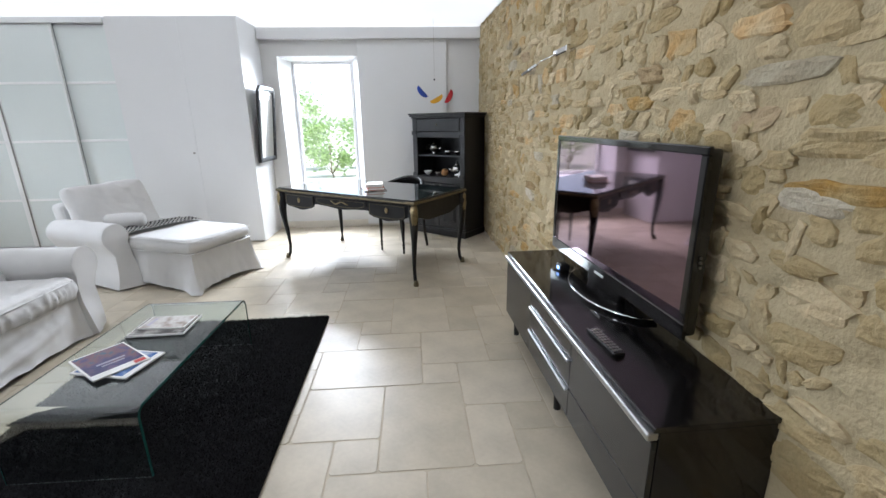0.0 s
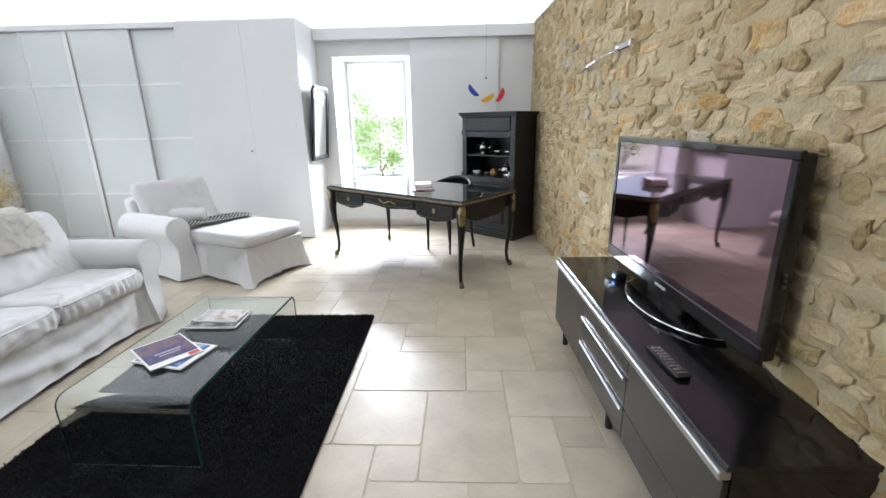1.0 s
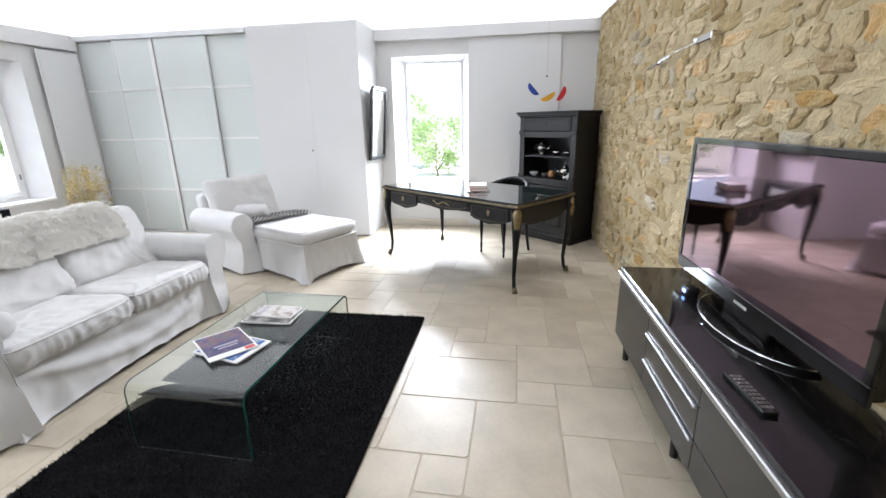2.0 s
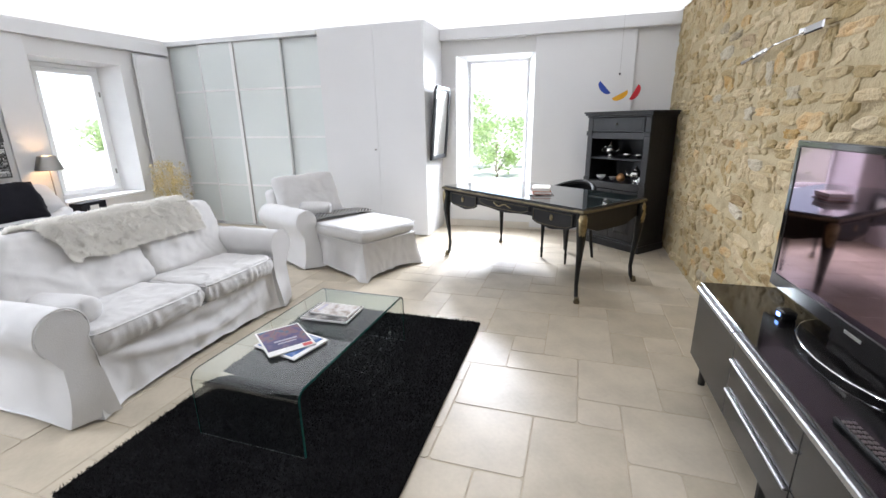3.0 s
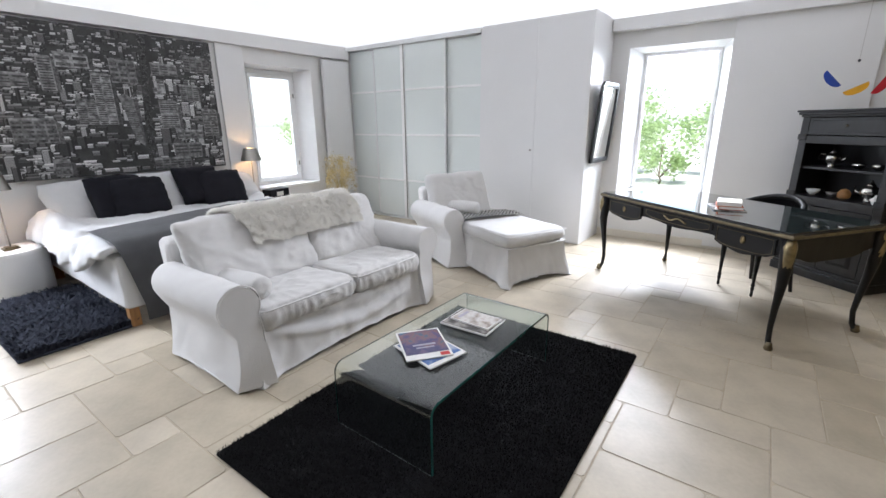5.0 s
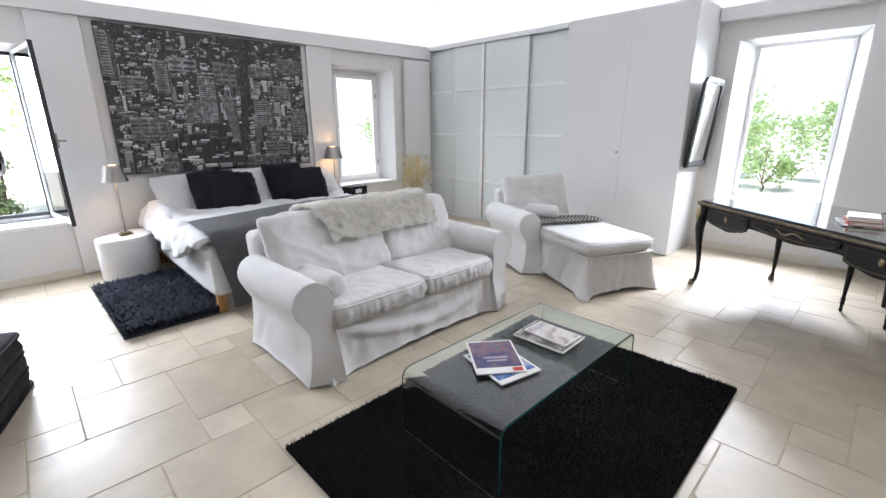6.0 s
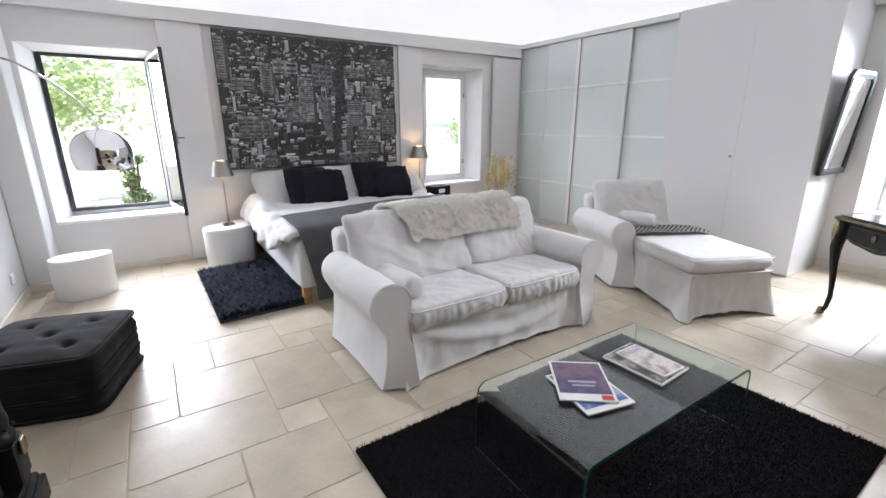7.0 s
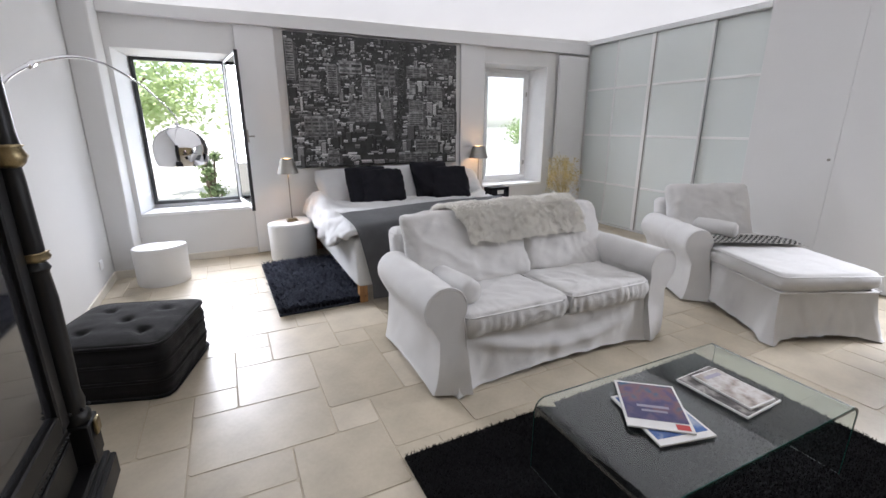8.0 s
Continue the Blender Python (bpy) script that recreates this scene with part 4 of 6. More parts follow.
# ---- desk and chair ----
DESK = pose(-0.478, 5.08, 0, 0, 0, -36.8)


def cabriole(x, y, h, m, bm=None):
    """A tapering leg that swells at the knee, draws in at the ankle and turns out at the toe."""
    ox, oy = (1 if x > 0 else -1) * 0.8, (1 if y > 0 else -1) * 0.6
    stages = ((h, 0.0, 0.040), (h * 0.86, 0.012, 0.041), (h * 0.72, 0.020, 0.035), (h * 0.55, 0.010, 0.026), (h * 0.38, -0.006, 0.020), (h * 0.2, -0.016, 0.0165), (h * 0.08, -0.006, 0.016), (0.025, 0.012, 0.018), (0.0, 0.026, 0.020))
    return tube([(x + ox * o, y + oy * o, z) for z, o, r in stages], [r for z, o, r in stages], 10, bm)


def scallop(x0, x1, top, low, deep, n=22):
    """A board whose lower edge falls at its ends and rises in an arch between."""
    up = [(x0, top), (x1, top)]
    lower = []
    for k in range(n + 1):
        s = 1 - k / n
        u = abs(2 * s - 1)
        lower.append((x0 + (x1 - x0) * s, low + (deep - low) * (0.5 + 0.5 * math.cos(math.pi * min(1.0, (1 - u) / 0.55))) ))
    return [up[0]] + list(reversed(lower)) + [up[1]]


def apron_outline(half, top):
    """The long apron: low under the side drawers, raised between them and the shallow middle."""
    knots = ((0.0, 0.618), (0.07, 0.590), (0.18, 0.566), (0.32, 0.552), (0.43, 0.566), (0.50, 0.602), (0.56, 0.630), (0.70, 0.624), (1.0, 0.606))
    lower = []
    for k in range(25):
        u = k / 24
        i = max(j for j in range(len(knots) - 1) if knots[j][0] <= u)
        (a, za), (b, zb) = knots[i], knots[i + 1]
        f = (u - a) / (b - a)
        f = f * f * (3 - 2 * f)
        lower.append((-half + half * u, za + (zb - za) * f))
    lower += [(-x, z) for x, z in reversed(lower[:-1])]
    return [(-half, top)] + lower + [(half, top)]


def writing_desk():
    d = thing("writing_desk", "black antique writing desk, gilt-bronze mounts, curved legs, glass-covered top", "desk", DESK)
    L, W, H = 0.885, 0.435, 0.758
    top = part("desktop", boxes((-L, L, -W, W, H - 0.038, H - 0.004), bev=0.010, seg=2), EBONY, d)
    part("leather", boxes((-L + 0.09, L - 0.09, -W + 0.09, W - 0.09, H - 0.004, H - 0.001)), LEATHER, top, "dark leather writing surface")
    part("glass_sheet", boxes((-L + 0.015, L - 0.015, -W + 0.015, W - 0.015, H, H + 0.005), bev=0.002), mat("smoked_glass_sheet", (0.03, 0.04, 0.04), 0.03, var=0.02, bump=0, spec=0.9, coat=1.0), top, "glass sheet")
    for sp in ((-L - 0.004, L + 0.004, -W - 0.004, -W + 0.006, H - 0.03, H - 0.012), (-L - 0.004, L + 0.004, W - 0.006, W + 0.004, H - 0.03, H - 0.012), (-L - 0.004, -L + 0.006, -W + 0.007, W - 0.007, H - 0.03, H - 0.012), (L - 0.006, L + 0.004, -W + 0.007, W - 0.007, H - 0.03, H - 0.012)):
        part("brass_edge", boxes(sp, bev=0.003), BRASS, top)
    lx, ly = L - 0.045, W - 0.045
    for x in (-lx, lx):
        for y in (-ly, ly):
            g = part("leg", cabriole(x, y, H - 0.04, 0), EBONY, d, smooth=True)
            ox, oy = (1 if x > 0 else -1) * 0.8, (1 if y > 0 else -1) * 0.6
            bm = tube([(x + ox * (0.012 + q), y + oy * (0.012 + q), z) for z, q in ((H - 0.042, 0.004), (H - 0.08, 0.016), (H - 0.14, 0.020), (H - 0.21, 0.016), (H - 0.27, 0.006))], [0.030, 0.036, 0.034, 0.026, 0.010], 8)
            part("corner_mount", wrinkle(bm, 0.006, 0.03, x + y), GILT, g, "cast gilt-bronze corner mount", smooth=True)
            part("toe_cap", lathe([(0.022, 0.0), (0.026, 0.012), (0.020, 0.03), (0.017, 0.05)], 10, at=(x + ox * 0.020, y + oy * 0.020, 0)), BRASS, g, smooth=True)
            bm = boxes((x - 0.05, x + 0.05, y - 0.05, y + 0.05, H - 0.032, H - 0.006), bev=0.008)
            part("top_corner", bm, BRASS, top)
    for y in (-W + 0.035, W - 0.055):
        part("apron", prism(apron_outline(lx - 0.03, H - 0.04), "y", y, y + 0.02, bev=0.003), EBONY, d)
    for x in (-L + 0.035, L - 0.055):
        part("apron", prism(scallop(-ly + 0.03, ly - 0.03, H - 0.04, 0.555, 0.60), "x", x, x + 0.02, bev=0.003), EBONY, d)
    fy = -W + 0.035
    for x0, x1, z0, kind in ((-0.78, -0.36, 0.572, 0), (-0.33, 0.33, 0.632, 1), (0.36, 0.78, 0.572, 0)):
        curve = [(x0, H - 0.055), (x1, H - 0.055), (x1, z0 + 0.03), (x1 - (x1 - x0) * 0.12, z0 + 0.008), (x1 - (x1 - x0) * 0.3, z0), (x0 + (x1 - x0) * 0.3, z0), (x0 + (x1 - x0) * 0.12, z0 + 0.008), (x0, z0 + 0.03)]
        dr = part("drawer", prism(curve, "y", fy - 0.012, fy, bev=0.003), EBONY, d)
        inset = [((u - (x0 + x1) / 2) * 0.93 + (x0 + x1) / 2, (v - 0.66) * 0.86 + 0.66) for u, v in curve]
        inset = inset + inset[:1]
        part("brass_line", tube([(u, fy - 0.013, v) for u, v in inset], 0.0024, 6), BRASS, dr)
        if kind:
            bm = tube([(u, fy - 0.017 - 0.010 * math.cos(u * 14), 0.672 + 0.012 * math.sin(u * 40)) for u in np.linspace(-0.11, 0.11, 13)], 0.006, 6)
            part("handle", bm, GILT, dr, "scrolled gilt-bronze handle", smooth=True)
        else:
            c = (x0 + x1) / 2
            bm = lathe([(0.004, 0), (0.016, 0.002), (0.018, 0.006), (0.006, 0.009)], 14, sy=1.5)
            part("keyhole_plate", at_pose(bm, pose(c, fy - 0.012, 0.652, 90)), GILT, dr, smooth=True)
    return d


writing_desk()


def book(x, y, z, turn, w, h, t, cover, label):
    b = thing("book", label, "book", DESK @ pose(x, y, z, 0, 0, turn), group="books on the desk")
    part("page_block", boxes((-w / 2 + 0.004, w / 2 - 0.004, -h / 2 + 0.004, h / 2 - 0.004, 0.003, t - 0.003)), PAPERW, b)
    part("cover", boxes((-w / 2, w / 2, -h / 2, h / 2, 0, 0.003), (-w / 2, w / 2, -h / 2, h / 2, t - 0.003, t), (-w / 2, -w / 2 + 0.004, -h / 2, h / 2, 0.003, t - 0.003)), cover, b)
    return b


ORANGE = mat("orange_cloth", (0.45, 0.10, 0.03), 0.7, var=0.1, bump=0.1)
CREAM = mat("cream_card", (0.72, 0.68, 0.58), 0.6, var=0.05, bump=0.05)
book(0.14, -0.08, 0.764, 50, 0.21, 0.29, 0.006, ART_C, "thin dark brochure lying on the desk")
book(0.155, -0.075, 0.771, 46, 0.16, 0.23, 0.024, ORANGE, "book in an orange cover under another")
book(0.15, -0.07, 0.796, 40, 0.155, 0.22, 0.028, CREAM, "thick cream paperback on a stack of books")


def desk_chair():
    """Turned front legs, a round black seat and a curved low back."""
    c = thing("desk_chair", "black wooden armchair with turned legs and a curved low back", "chair", DESK @ pose(0.01, 0.475, 0, 0, 0, 0))
    turned = [(0.006, 0), (0.012, 0.01), (0.010, 0.05), (0.016, 0.075), (0.010, 0.085), (0.018, 0.10), (0.011, 0.115), (0.017, 0.25), (0.021, 0.36), (0.012, 0.375), (0.024, 0.39), (0.022, 0.43)]
    for x in (-0.155, 0.155):
        part("front_leg", lathe(turned, 12, at=(x, -0.155, 0)), EBONY, c, smooth=True)
        part("rear_leg", tube([(x * 1.15, 0.26, 0), (x * 1.08, 0.225, 0.2), (x * 1.05, 0.20, 0.43)], [0.014, 0.017, 0.021]), EBONY, c, smooth=True)
    part("seat_frame", at_pose(lathe([(0.22, 0), (0.235, 0.015), (0.235, 0.05), (0.22, 0.06)], 28, sy=0.95), pose(0, 0.01, 0.40)), EBONY, c, smooth=True, angle=40)
    part("seat", at_pose(lathe([(0.215, 0), (0.222, 0.015), (0.19, 0.04), (0.10, 0.052), (0.01, 0.055)], 28, sy=0.95), pose(0, 0.01, 0.458)), BLACKCLOTH, c, "black padded seat", smooth=True)
    arc = [(0.255 * math.cos(radians(a)), 0.02 + 0.24 * math.sin(radians(a))) for a in range(-12, 193, 12)]
    part("backrest", tube([(x, y, 0.70 + 0.085 * max(0, (y - 0.02) / 0.24) ** 1.5) for x, y in arc], 0.022, 10), EBONY, c, smooth=True)
    bm = bmesh.new()
    lo = [bm.verts.new((x * 0.97, y, 0.50)) for x, y in arc[3:-3]]
    hi = [bm.verts.new((x, y, 0.70 + 0.085 * max(0, (y - 0.02) / 0.24) ** 1.5)) for x, y in arc[3:-3]]
    for k in range(len(lo) - 1):
        bm.faces.new((lo[k], lo[k + 1], hi[k + 1], hi[k]))
    bmesh.ops.solidify(bm, geom=bm.faces[:], thickness=0.02)
    part("back_panel", bm, BLACKCLOTH, c, "black upholstered inner back", smooth=True)
    for x in (-0.25, 0.25):
        part("arm_support", tube([(x * 0.92, -0.02, 0.45), (x * 1.0, -0.035, 0.58), (x, -0.025, 0.70)], 0.015), EBONY, c, smooth=True)
    return c


desk_chair()


# ---- black dresser in the corner ----
CAB = pose(0.285, 6.045, 0, 0, 0, -41.2)


def dresser():
    """Local x along the front, y into the corner."""
    d = thing("corner_cabinet", "black painted cabinet with open shelves above two panelled doors", "cabinet", CAB)
    w, dp, h = 0.395, 0.43, 1.487
    part("plinth", boxes((-w - 0.018, w + 0.018, -0.018, dp, 0, 0.075), (-w - 0.008, w + 0.008, -0.008, dp, 0.075, 0.10), bev=0.006), CABW, d)
    for x in (-w, w - 0.022):
        part("side_panel", boxes((x, x + 0.022, 0.02, dp, 0.10, h - 0.06)), CABW, d)
    part("back_panel", boxes((-w + 0.022, w - 0.022, dp - 0.015, dp, 0.10, h - 0.06)), CABW, d)
    for z in (0.10, 0.715, 0.975, 1.25):
        part("shelf", boxes((-w + 0.022, w - 0.022, 0.025 if z > 0.9 else 0.012, dp - 0.015, z, z + 0.02), bev=0.003), CABW, d)
    for x in (-w, w - 0.07):
        part("pilaster", boxes((x, x + 0.07, 0, 0.02, 0.10, h - 0.06), bev=0.004), CABW, d)
        for z in (0.72, 1.23):
            part("capital", boxes((x - 0.006, x + 0.076, -0.014, 0.0, z, z + 0.05), bev=0.006), CABW, d)
    part("rail", boxes((-w + 0.07, w - 0.07, 0.0, 0.02, 1.20, 1.27), bev=0.004), CABW, d)
    part("rail", boxes((-w + 0.07, w - 0.07, 0.0, 0.02, 0.66, 0.735), bev=0.004), CABW, d)
    dr = part("top_drawer", boxes((-w + 0.075, w - 0.075, -0.004, 0.018, 1.275, h - 0.066), bev=0.003), CABW, d)
    part("panel", boxes((-w + 0.10, w - 0.10, -0.008, -0.004, 1.298, h - 0.088), bev=0.003), CABW, dr)
    part("knob", at_pose(lathe([(0.005, 0), (0.010, 0.010), (0.004, 0.016)], 10), pose(0, -0.009, 1.355, 90)), BRASS, dr, smooth=True)
    part("cornice", boxes((-w - 0.01, w + 0.01, -0.012, dp, h - 0.06, h - 0.04), (-w - 0.025, w + 0.025, -0.03, dp, h - 0.04, h - 0.018), (-w - 0.035, w + 0.035, -0.042, dp, h - 0.018, h), bev=0.005), CABW, d)
    for x0, x1 in ((-w + 0.072, -0.002), (0.002, w - 0.072)):
        door = part("door", boxes((x0, x1, -0.002, 0.018, 0.115, 0.655), bev=0.003), CABW, d)
        cx = (x0 + x1) / 2
        bm = bmesh.new()
        o = [bm.verts.new((cx + sx * 0.10, -0.002, 0.385 + sz * 0.205)) for sx, sz in ((-1, -1), (1, -1), (1, 1), (-1, 1))]
        i = [bm.verts.new((cx + sx * 0.07, -0.016, 0.385 + sz * 0.175)) for sx, sz in ((-1, -1), (1, -1), (1, 1), (-1, 1))]
        for k in range(4):
            bm.faces.new((o[k], o[(k + 1) % 4], i[(k + 1) % 4], i[k]))
        bm.faces.new(i)
        part("raised_panel", bm, CABW, door)
        part("keyhole_plate", boxes((x1 - 0.03 if x0 < -0.1 else x0 + 0.018, x1 - 0.018 if x0 < -0.1 else x0 + 0.03, -0.006, -0.002, 0.50, 0.54)), BRASS, door)
    return d


dresser()


def teapot(x, y, z, s, turn, material=None, label="small silver teapot on the cabinet shelf"):
    t = thing("teapot", label, "teapot", CAB @ pose(x, y, z, 0, 0, turn), group="silverware in the cabinet")
    m = material or SILVER
    k = s
    part("body", lathe([(0.028 * k, 0), (0.030 * k, 0.008 * k), (0.020 * k, 0.015 * k), (0.048 * k, 0.045 * k), (0.055 * k, 0.07 * k), (0.045 * k, 0.095 * k), (0.024 * k, 0.108 * k)], 18), m, t, smooth=True)
    part("lid", lathe([(0.026 * k, 0.108 * k), (0.022 * k, 0.118 * k), (0.006 * k, 0.126 * k), (0.009 * k, 0.138 * k), (0.002 * k, 0.144 * k)], 14), m, t, smooth=True)
    part("spout", tube([(0.045 * k, 0, 0.05 * k), (0.075 * k, 0, 0.065 * k), (0.085 * k, 0, 0.10 * k)], [0.012 * k, 0.009 * k, 0.006 * k], 8), m, t, smooth=True)
    part("handle", tube([(-0.042 * k, 0, 0.095 * k), (-0.08 * k, 0, 0.095 * k), (-0.085 * k, 0, 0.06 * k), (-0.048 * k, 0, 0.045 * k)], 0.005 * k, 6), m, t, smooth=True)
    return t


def bowl(x, y, z, s, label, material=None):
    return tagged(part("bowl", at_pose(lathe([(0.02 * s, 0), (0.022 * s, 0.006 * s), (0.04 * s, 0.02 * s), (0.05 * s, 0.045 * s), (0.046 * s, 0.045 * s), (0.036 * s, 0.022 * s), (0.005 * s, 0.01 * s)], 18), CAB @ pose(x, y, z)), material or SILVER, smooth=True), label, "bowl", "silverware in the cabinet")


teapot(-0.19, 0.17, 0.995, 1.15, 20)
bowl(0.04, 0.16, 0.995, 1.05, "small silver bowl on the cabinet shelf")
bowl(0.19, 0.16, 0.995, 1.05, "small silver bowl on the cabinet shelf")
bowl(-0.28, 0.15, 0.735, 1.1, "white china cup on the cabinet shelf", CERAMIC)
bowl(-0.13, 0.17, 0.735, 0.9, "dark pewter cup on the cabinet shelf", NICKEL)
tagged(part("wooden_box", at_pose(lathe([(0.03, 0), (0.045, 0.012), (0.048, 0.045), (0.03, 0.075), (0.008, 0.085)], 16), CAB @ pose(-0.02, 0.16, 0.735)), PINE, smooth=True), "small round wooden jar on the cabinet shelf", "jar")
teapot(0.17, 0.16, 0.735, 1.25, 200, label="large silver teapot with a patterned body on the shelf")
bm = lathe([(0.02, 0), (0.03, 0.02), (0.035, 0.04), (0.02, 0.06), (0.004, 0.075)], 10)
tagged(part("shell_ornament", at_pose(wrinkle(bm, 0.012, 0.03, 1), CAB @ pose(0.285, 0.06, 0.735)), CERAMIC, smooth=True), "white shell ornament on the cabinet shelf", "ornament")


def mobile():
    """Three painted petals on wires under a thread from the ceiling."""
    m = thing("hanging_mobile", "hanging mobile with a blue, a yellow and a red petal", "mobile", pose(0.27, 6.2, 0))
    part("thread", tube([(0, 0, 1.875), (0, 0, ceil_z(6.2))], 0.0012, 5), NICKEL, m)
    part("bead", lathe([(0.002, -0.012), (0.010, -0.006), (0.010, 0.006), (0.002, 0.012)], 10, at=(0, 0, 1.87)), IRON, m, smooth=True)
    part("wire", tube([(0, 0, 1.86), (0, 0, 1.70), (-0.13, 0, 1.765)], 0.0012, 5), PAPERW, m)
    part("wire", tube([(0, 0, 1.70), (0.15, 0, 1.70)], 0.0012, 5), PAPERW, m)
    def petal(name, cx, cz, ang, material):
        pts = [(0.085 * (2 * k / 14 - 1), 0) for k in range(15)]
        low = [(0.085 * math.cos(math.pi * k / 14), -0.058 * math.sin(math.pi * k / 14) ** 0.8) for k in range(1, 14)]
        bm = prism([(u, v) for u, v in pts] + low, "y", -0.0015, 0.0015)
        part(name, at_pose(bm, pose(cx, 0, cz, 0, ang, 0)), material, m)
    petal("blue_petal", -0.135, 1.745, 48, mat("blue_enamel", (0.01, 0.05, 0.33), 0.4, bump=0))
    petal("yellow_petal", 0.015, 1.665, -28, mat("yellow_enamel", (0.75, 0.38, 0.01), 0.4, bump=0))
    petal("red_petal", 0.155, 1.685, -62, mat("red_enamel", (0.50, 0.01, 0.02), 0.4, bump=0))
    return m


mobile()


# ---- media unit ----
STAND = pose(0.589, 2.472, 0, 0, 0, 1.3)


def media_unit():
    """Local x into the wall, y along it; front at x = 0."""
    u = thing("media_unit", "long black high-gloss media unit with aluminium grip rails", "media unit", STAND)
    y0, y1, z0, z1 = -0.855, 0.855, 0.15, 0.568
    part("carcass", boxes((0.02, 0.385, y0, y1, z0, z1 - 0.02), bev=0.002), BLACKGLOSS, u)
    part("top", boxes((0.0, 0.39, y0 - 0.004, y1 + 0.004, z1 - 0.019, z1), bev=0.003), BLACKGLOSS, u)
    splits = (y0, -0.262, 0.31, y1)
    for k in range(3):
        a, b = splits[k] + 0.002, splits[k + 1] - 0.002
        if k == 1:
            zs = (z0 + 0.004, 0.295, 0.432, z1 - 0.048)
        else:
            zs = (z0 + 0.004, z1 - 0.048) if k == 2 else (z0 + 0.004, 0.295, z1 - 0.048)
        for za, zb in zip(zs, zs[1:]):
            f = part("drawer_front", boxes((0.0, 0.018, a, b, za, zb - 0.004), bev=0.002), GREYGLOSS, u)
            if k == 1 and zb < 0.45:
                part("grip", boxes((-0.014, 0.0, a + 0.005, b - 0.005, zb - 0.017, zb - 0.004), bev=0.003), ALU, f, "aluminium grip rail")
    for a, b in ((splits[0], splits[2] - 0.004), (splits[2] + 0.002, splits[3])):
        part("top_rail", boxes((-0.016, 0.018, a, b, z1 - 0.046, z1 - 0.021), bev=0.004), ALU, u, "aluminium grip rail along the top edge")
    for x in (0.06, 0.33):
        for y in (y0 + 0.06, 0.0, y1 - 0.06):
            part("foot", lathe([(0.018, 0), (0.022, 0.15)], 10, at=(x, y, 0)), PLASTIC, u)
    return u


media_unit()


def television():
    """Local x into the wall, y along the screen."""
    t = thing("television", "large black flat-screen television on a curved glossy foot", "television", pose(0.845, 2.565, 0.568, 0, 0, 2.9))
    W, z0, z1 = 0.618, 0.075, 0.733
    part("housing", boxes((0.012, 0.062, -W + 0.008, W - 0.008, z0 + 0.008, z1 - 0.008), bev=0.012, seg=3), PLASTIC, t)
    part("bezel", boxes((0.0, 0.02, -W, W, z1 - 0.028, z1), (0.0, 0.02, -W, W, z0, z0 + 0.062), (0.0, 0.02, -W, -W + 0.032, z0 + 0.062, z1 - 0.028), (0.0, 0.02, W - 0.032, W, z0 + 0.062, z1 - 0.028), bev=0.004), BLACKGLOSS, t)
    part("screen", boxes((0.004, 0.011, -W + 0.032, W - 0.032, z0 + 0.062, z1 - 0.028)), SCREEN, t, "dark mauve reflecting screen")
    part("logo_bar", boxes((-0.002, 0.0, -0.045, 0.045, z0 + 0.022, z0 + 0.034)), NICKEL, t)
    for zb in (0.335, 0.352, 0.369):
        part("side_button", boxes((0.03, 0.036, -W - 0.001, -W + 0.012, zb, zb + 0.008)), NICKEL, t)
    part("neck", boxes((0.02, 0.06, -0.16, 0.16, 0.02, z0 + 0.03), bev=0.008), BLACKGLOSS, t)
    arc = [(0.10 - 0.20 * math.cos(radians(a)), 0.34 * math.sin(radians(a))) for a in range(-90, 91, 12)]
    part("foot", prism(arc, "z", 0.001, 0.022, bev=0.005), BLACKGLOSS, t)
    part("foot_trim", tube([(x - 0.002, y, 0.016) for x, y in arc], 0.004, 6), CHROME, t, "chrome line round the foot", smooth=True)
    return t


television()


def remote():
    r = thing("remote_control", "black remote control with rows of grey keys", "remote control", pose(0.675, 2.09, 0.5685, 0, 0, 5))
    part("body", boxes((-0.024, 0.024, -0.105, 0.105, 0, 0.017), bev=0.005, seg=2), PLASTIC, r)
    for i in range(3):
        for j in range(9):
            part("key", boxes((-0.017 + i * 0.0125, -0.008 + i * 0.0125, -0.09 + j * 0.02, -0.078 + j * 0.02, 0.017, 0.0195)), NICKEL, r)
    return r


remote()


def cable_box():
    b = thing("small_router", "small black box with blue lights behind the television foot", "router", pose(0.80, 2.93, 0.5685, 0, 0, 8))
    part("case", boxes((-0.03, 0.03, -0.03, 0.03, 0, 0.04), bev=0.006), PLASTIC, b)
    part("light", boxes((-0.0315, -0.030, -0.012, 0.012, 0.012, 0.028)), glow("blue_light", (0.2, 0.4, 1.0), 2.0), b)
    return b


cable_box()


def wall_lamp():
    w = thing("wall_lamp", "chrome swing-arm wall lamp on the stone wall", "wall lamp")
    xw = east(3.45) - 0.03
    part("wall_bracket", boxes((xw - 0.03, xw + 0.03, 3.40, 3.60, 1.775, 1.815), bev=0.006), CHROME, w)
    part("elbow", at_pose(lathe([(0.010, 0), (0.022, 0.004), (0.022, 0.032), (0.010, 0.036)], 14), pose(xw - 0.02, 3.60, 1.775)), CHROME, w, smooth=True)
    part("arm", tube([(xw - 0.02, 3.60, 1.79), (xw - 0.05, 3.86, 1.775), (xw - 0.05, 4.0, 1.755)], 0.004, 8), CHROME, w, smooth=True)
    part("tube_head", tube([(xw - 0.05, 3.95, 1.76), (xw - 0.06, 4.30, 1.735)], 0.015, 12), CHROME, w, smooth=True)
    return w


wall_lamp()


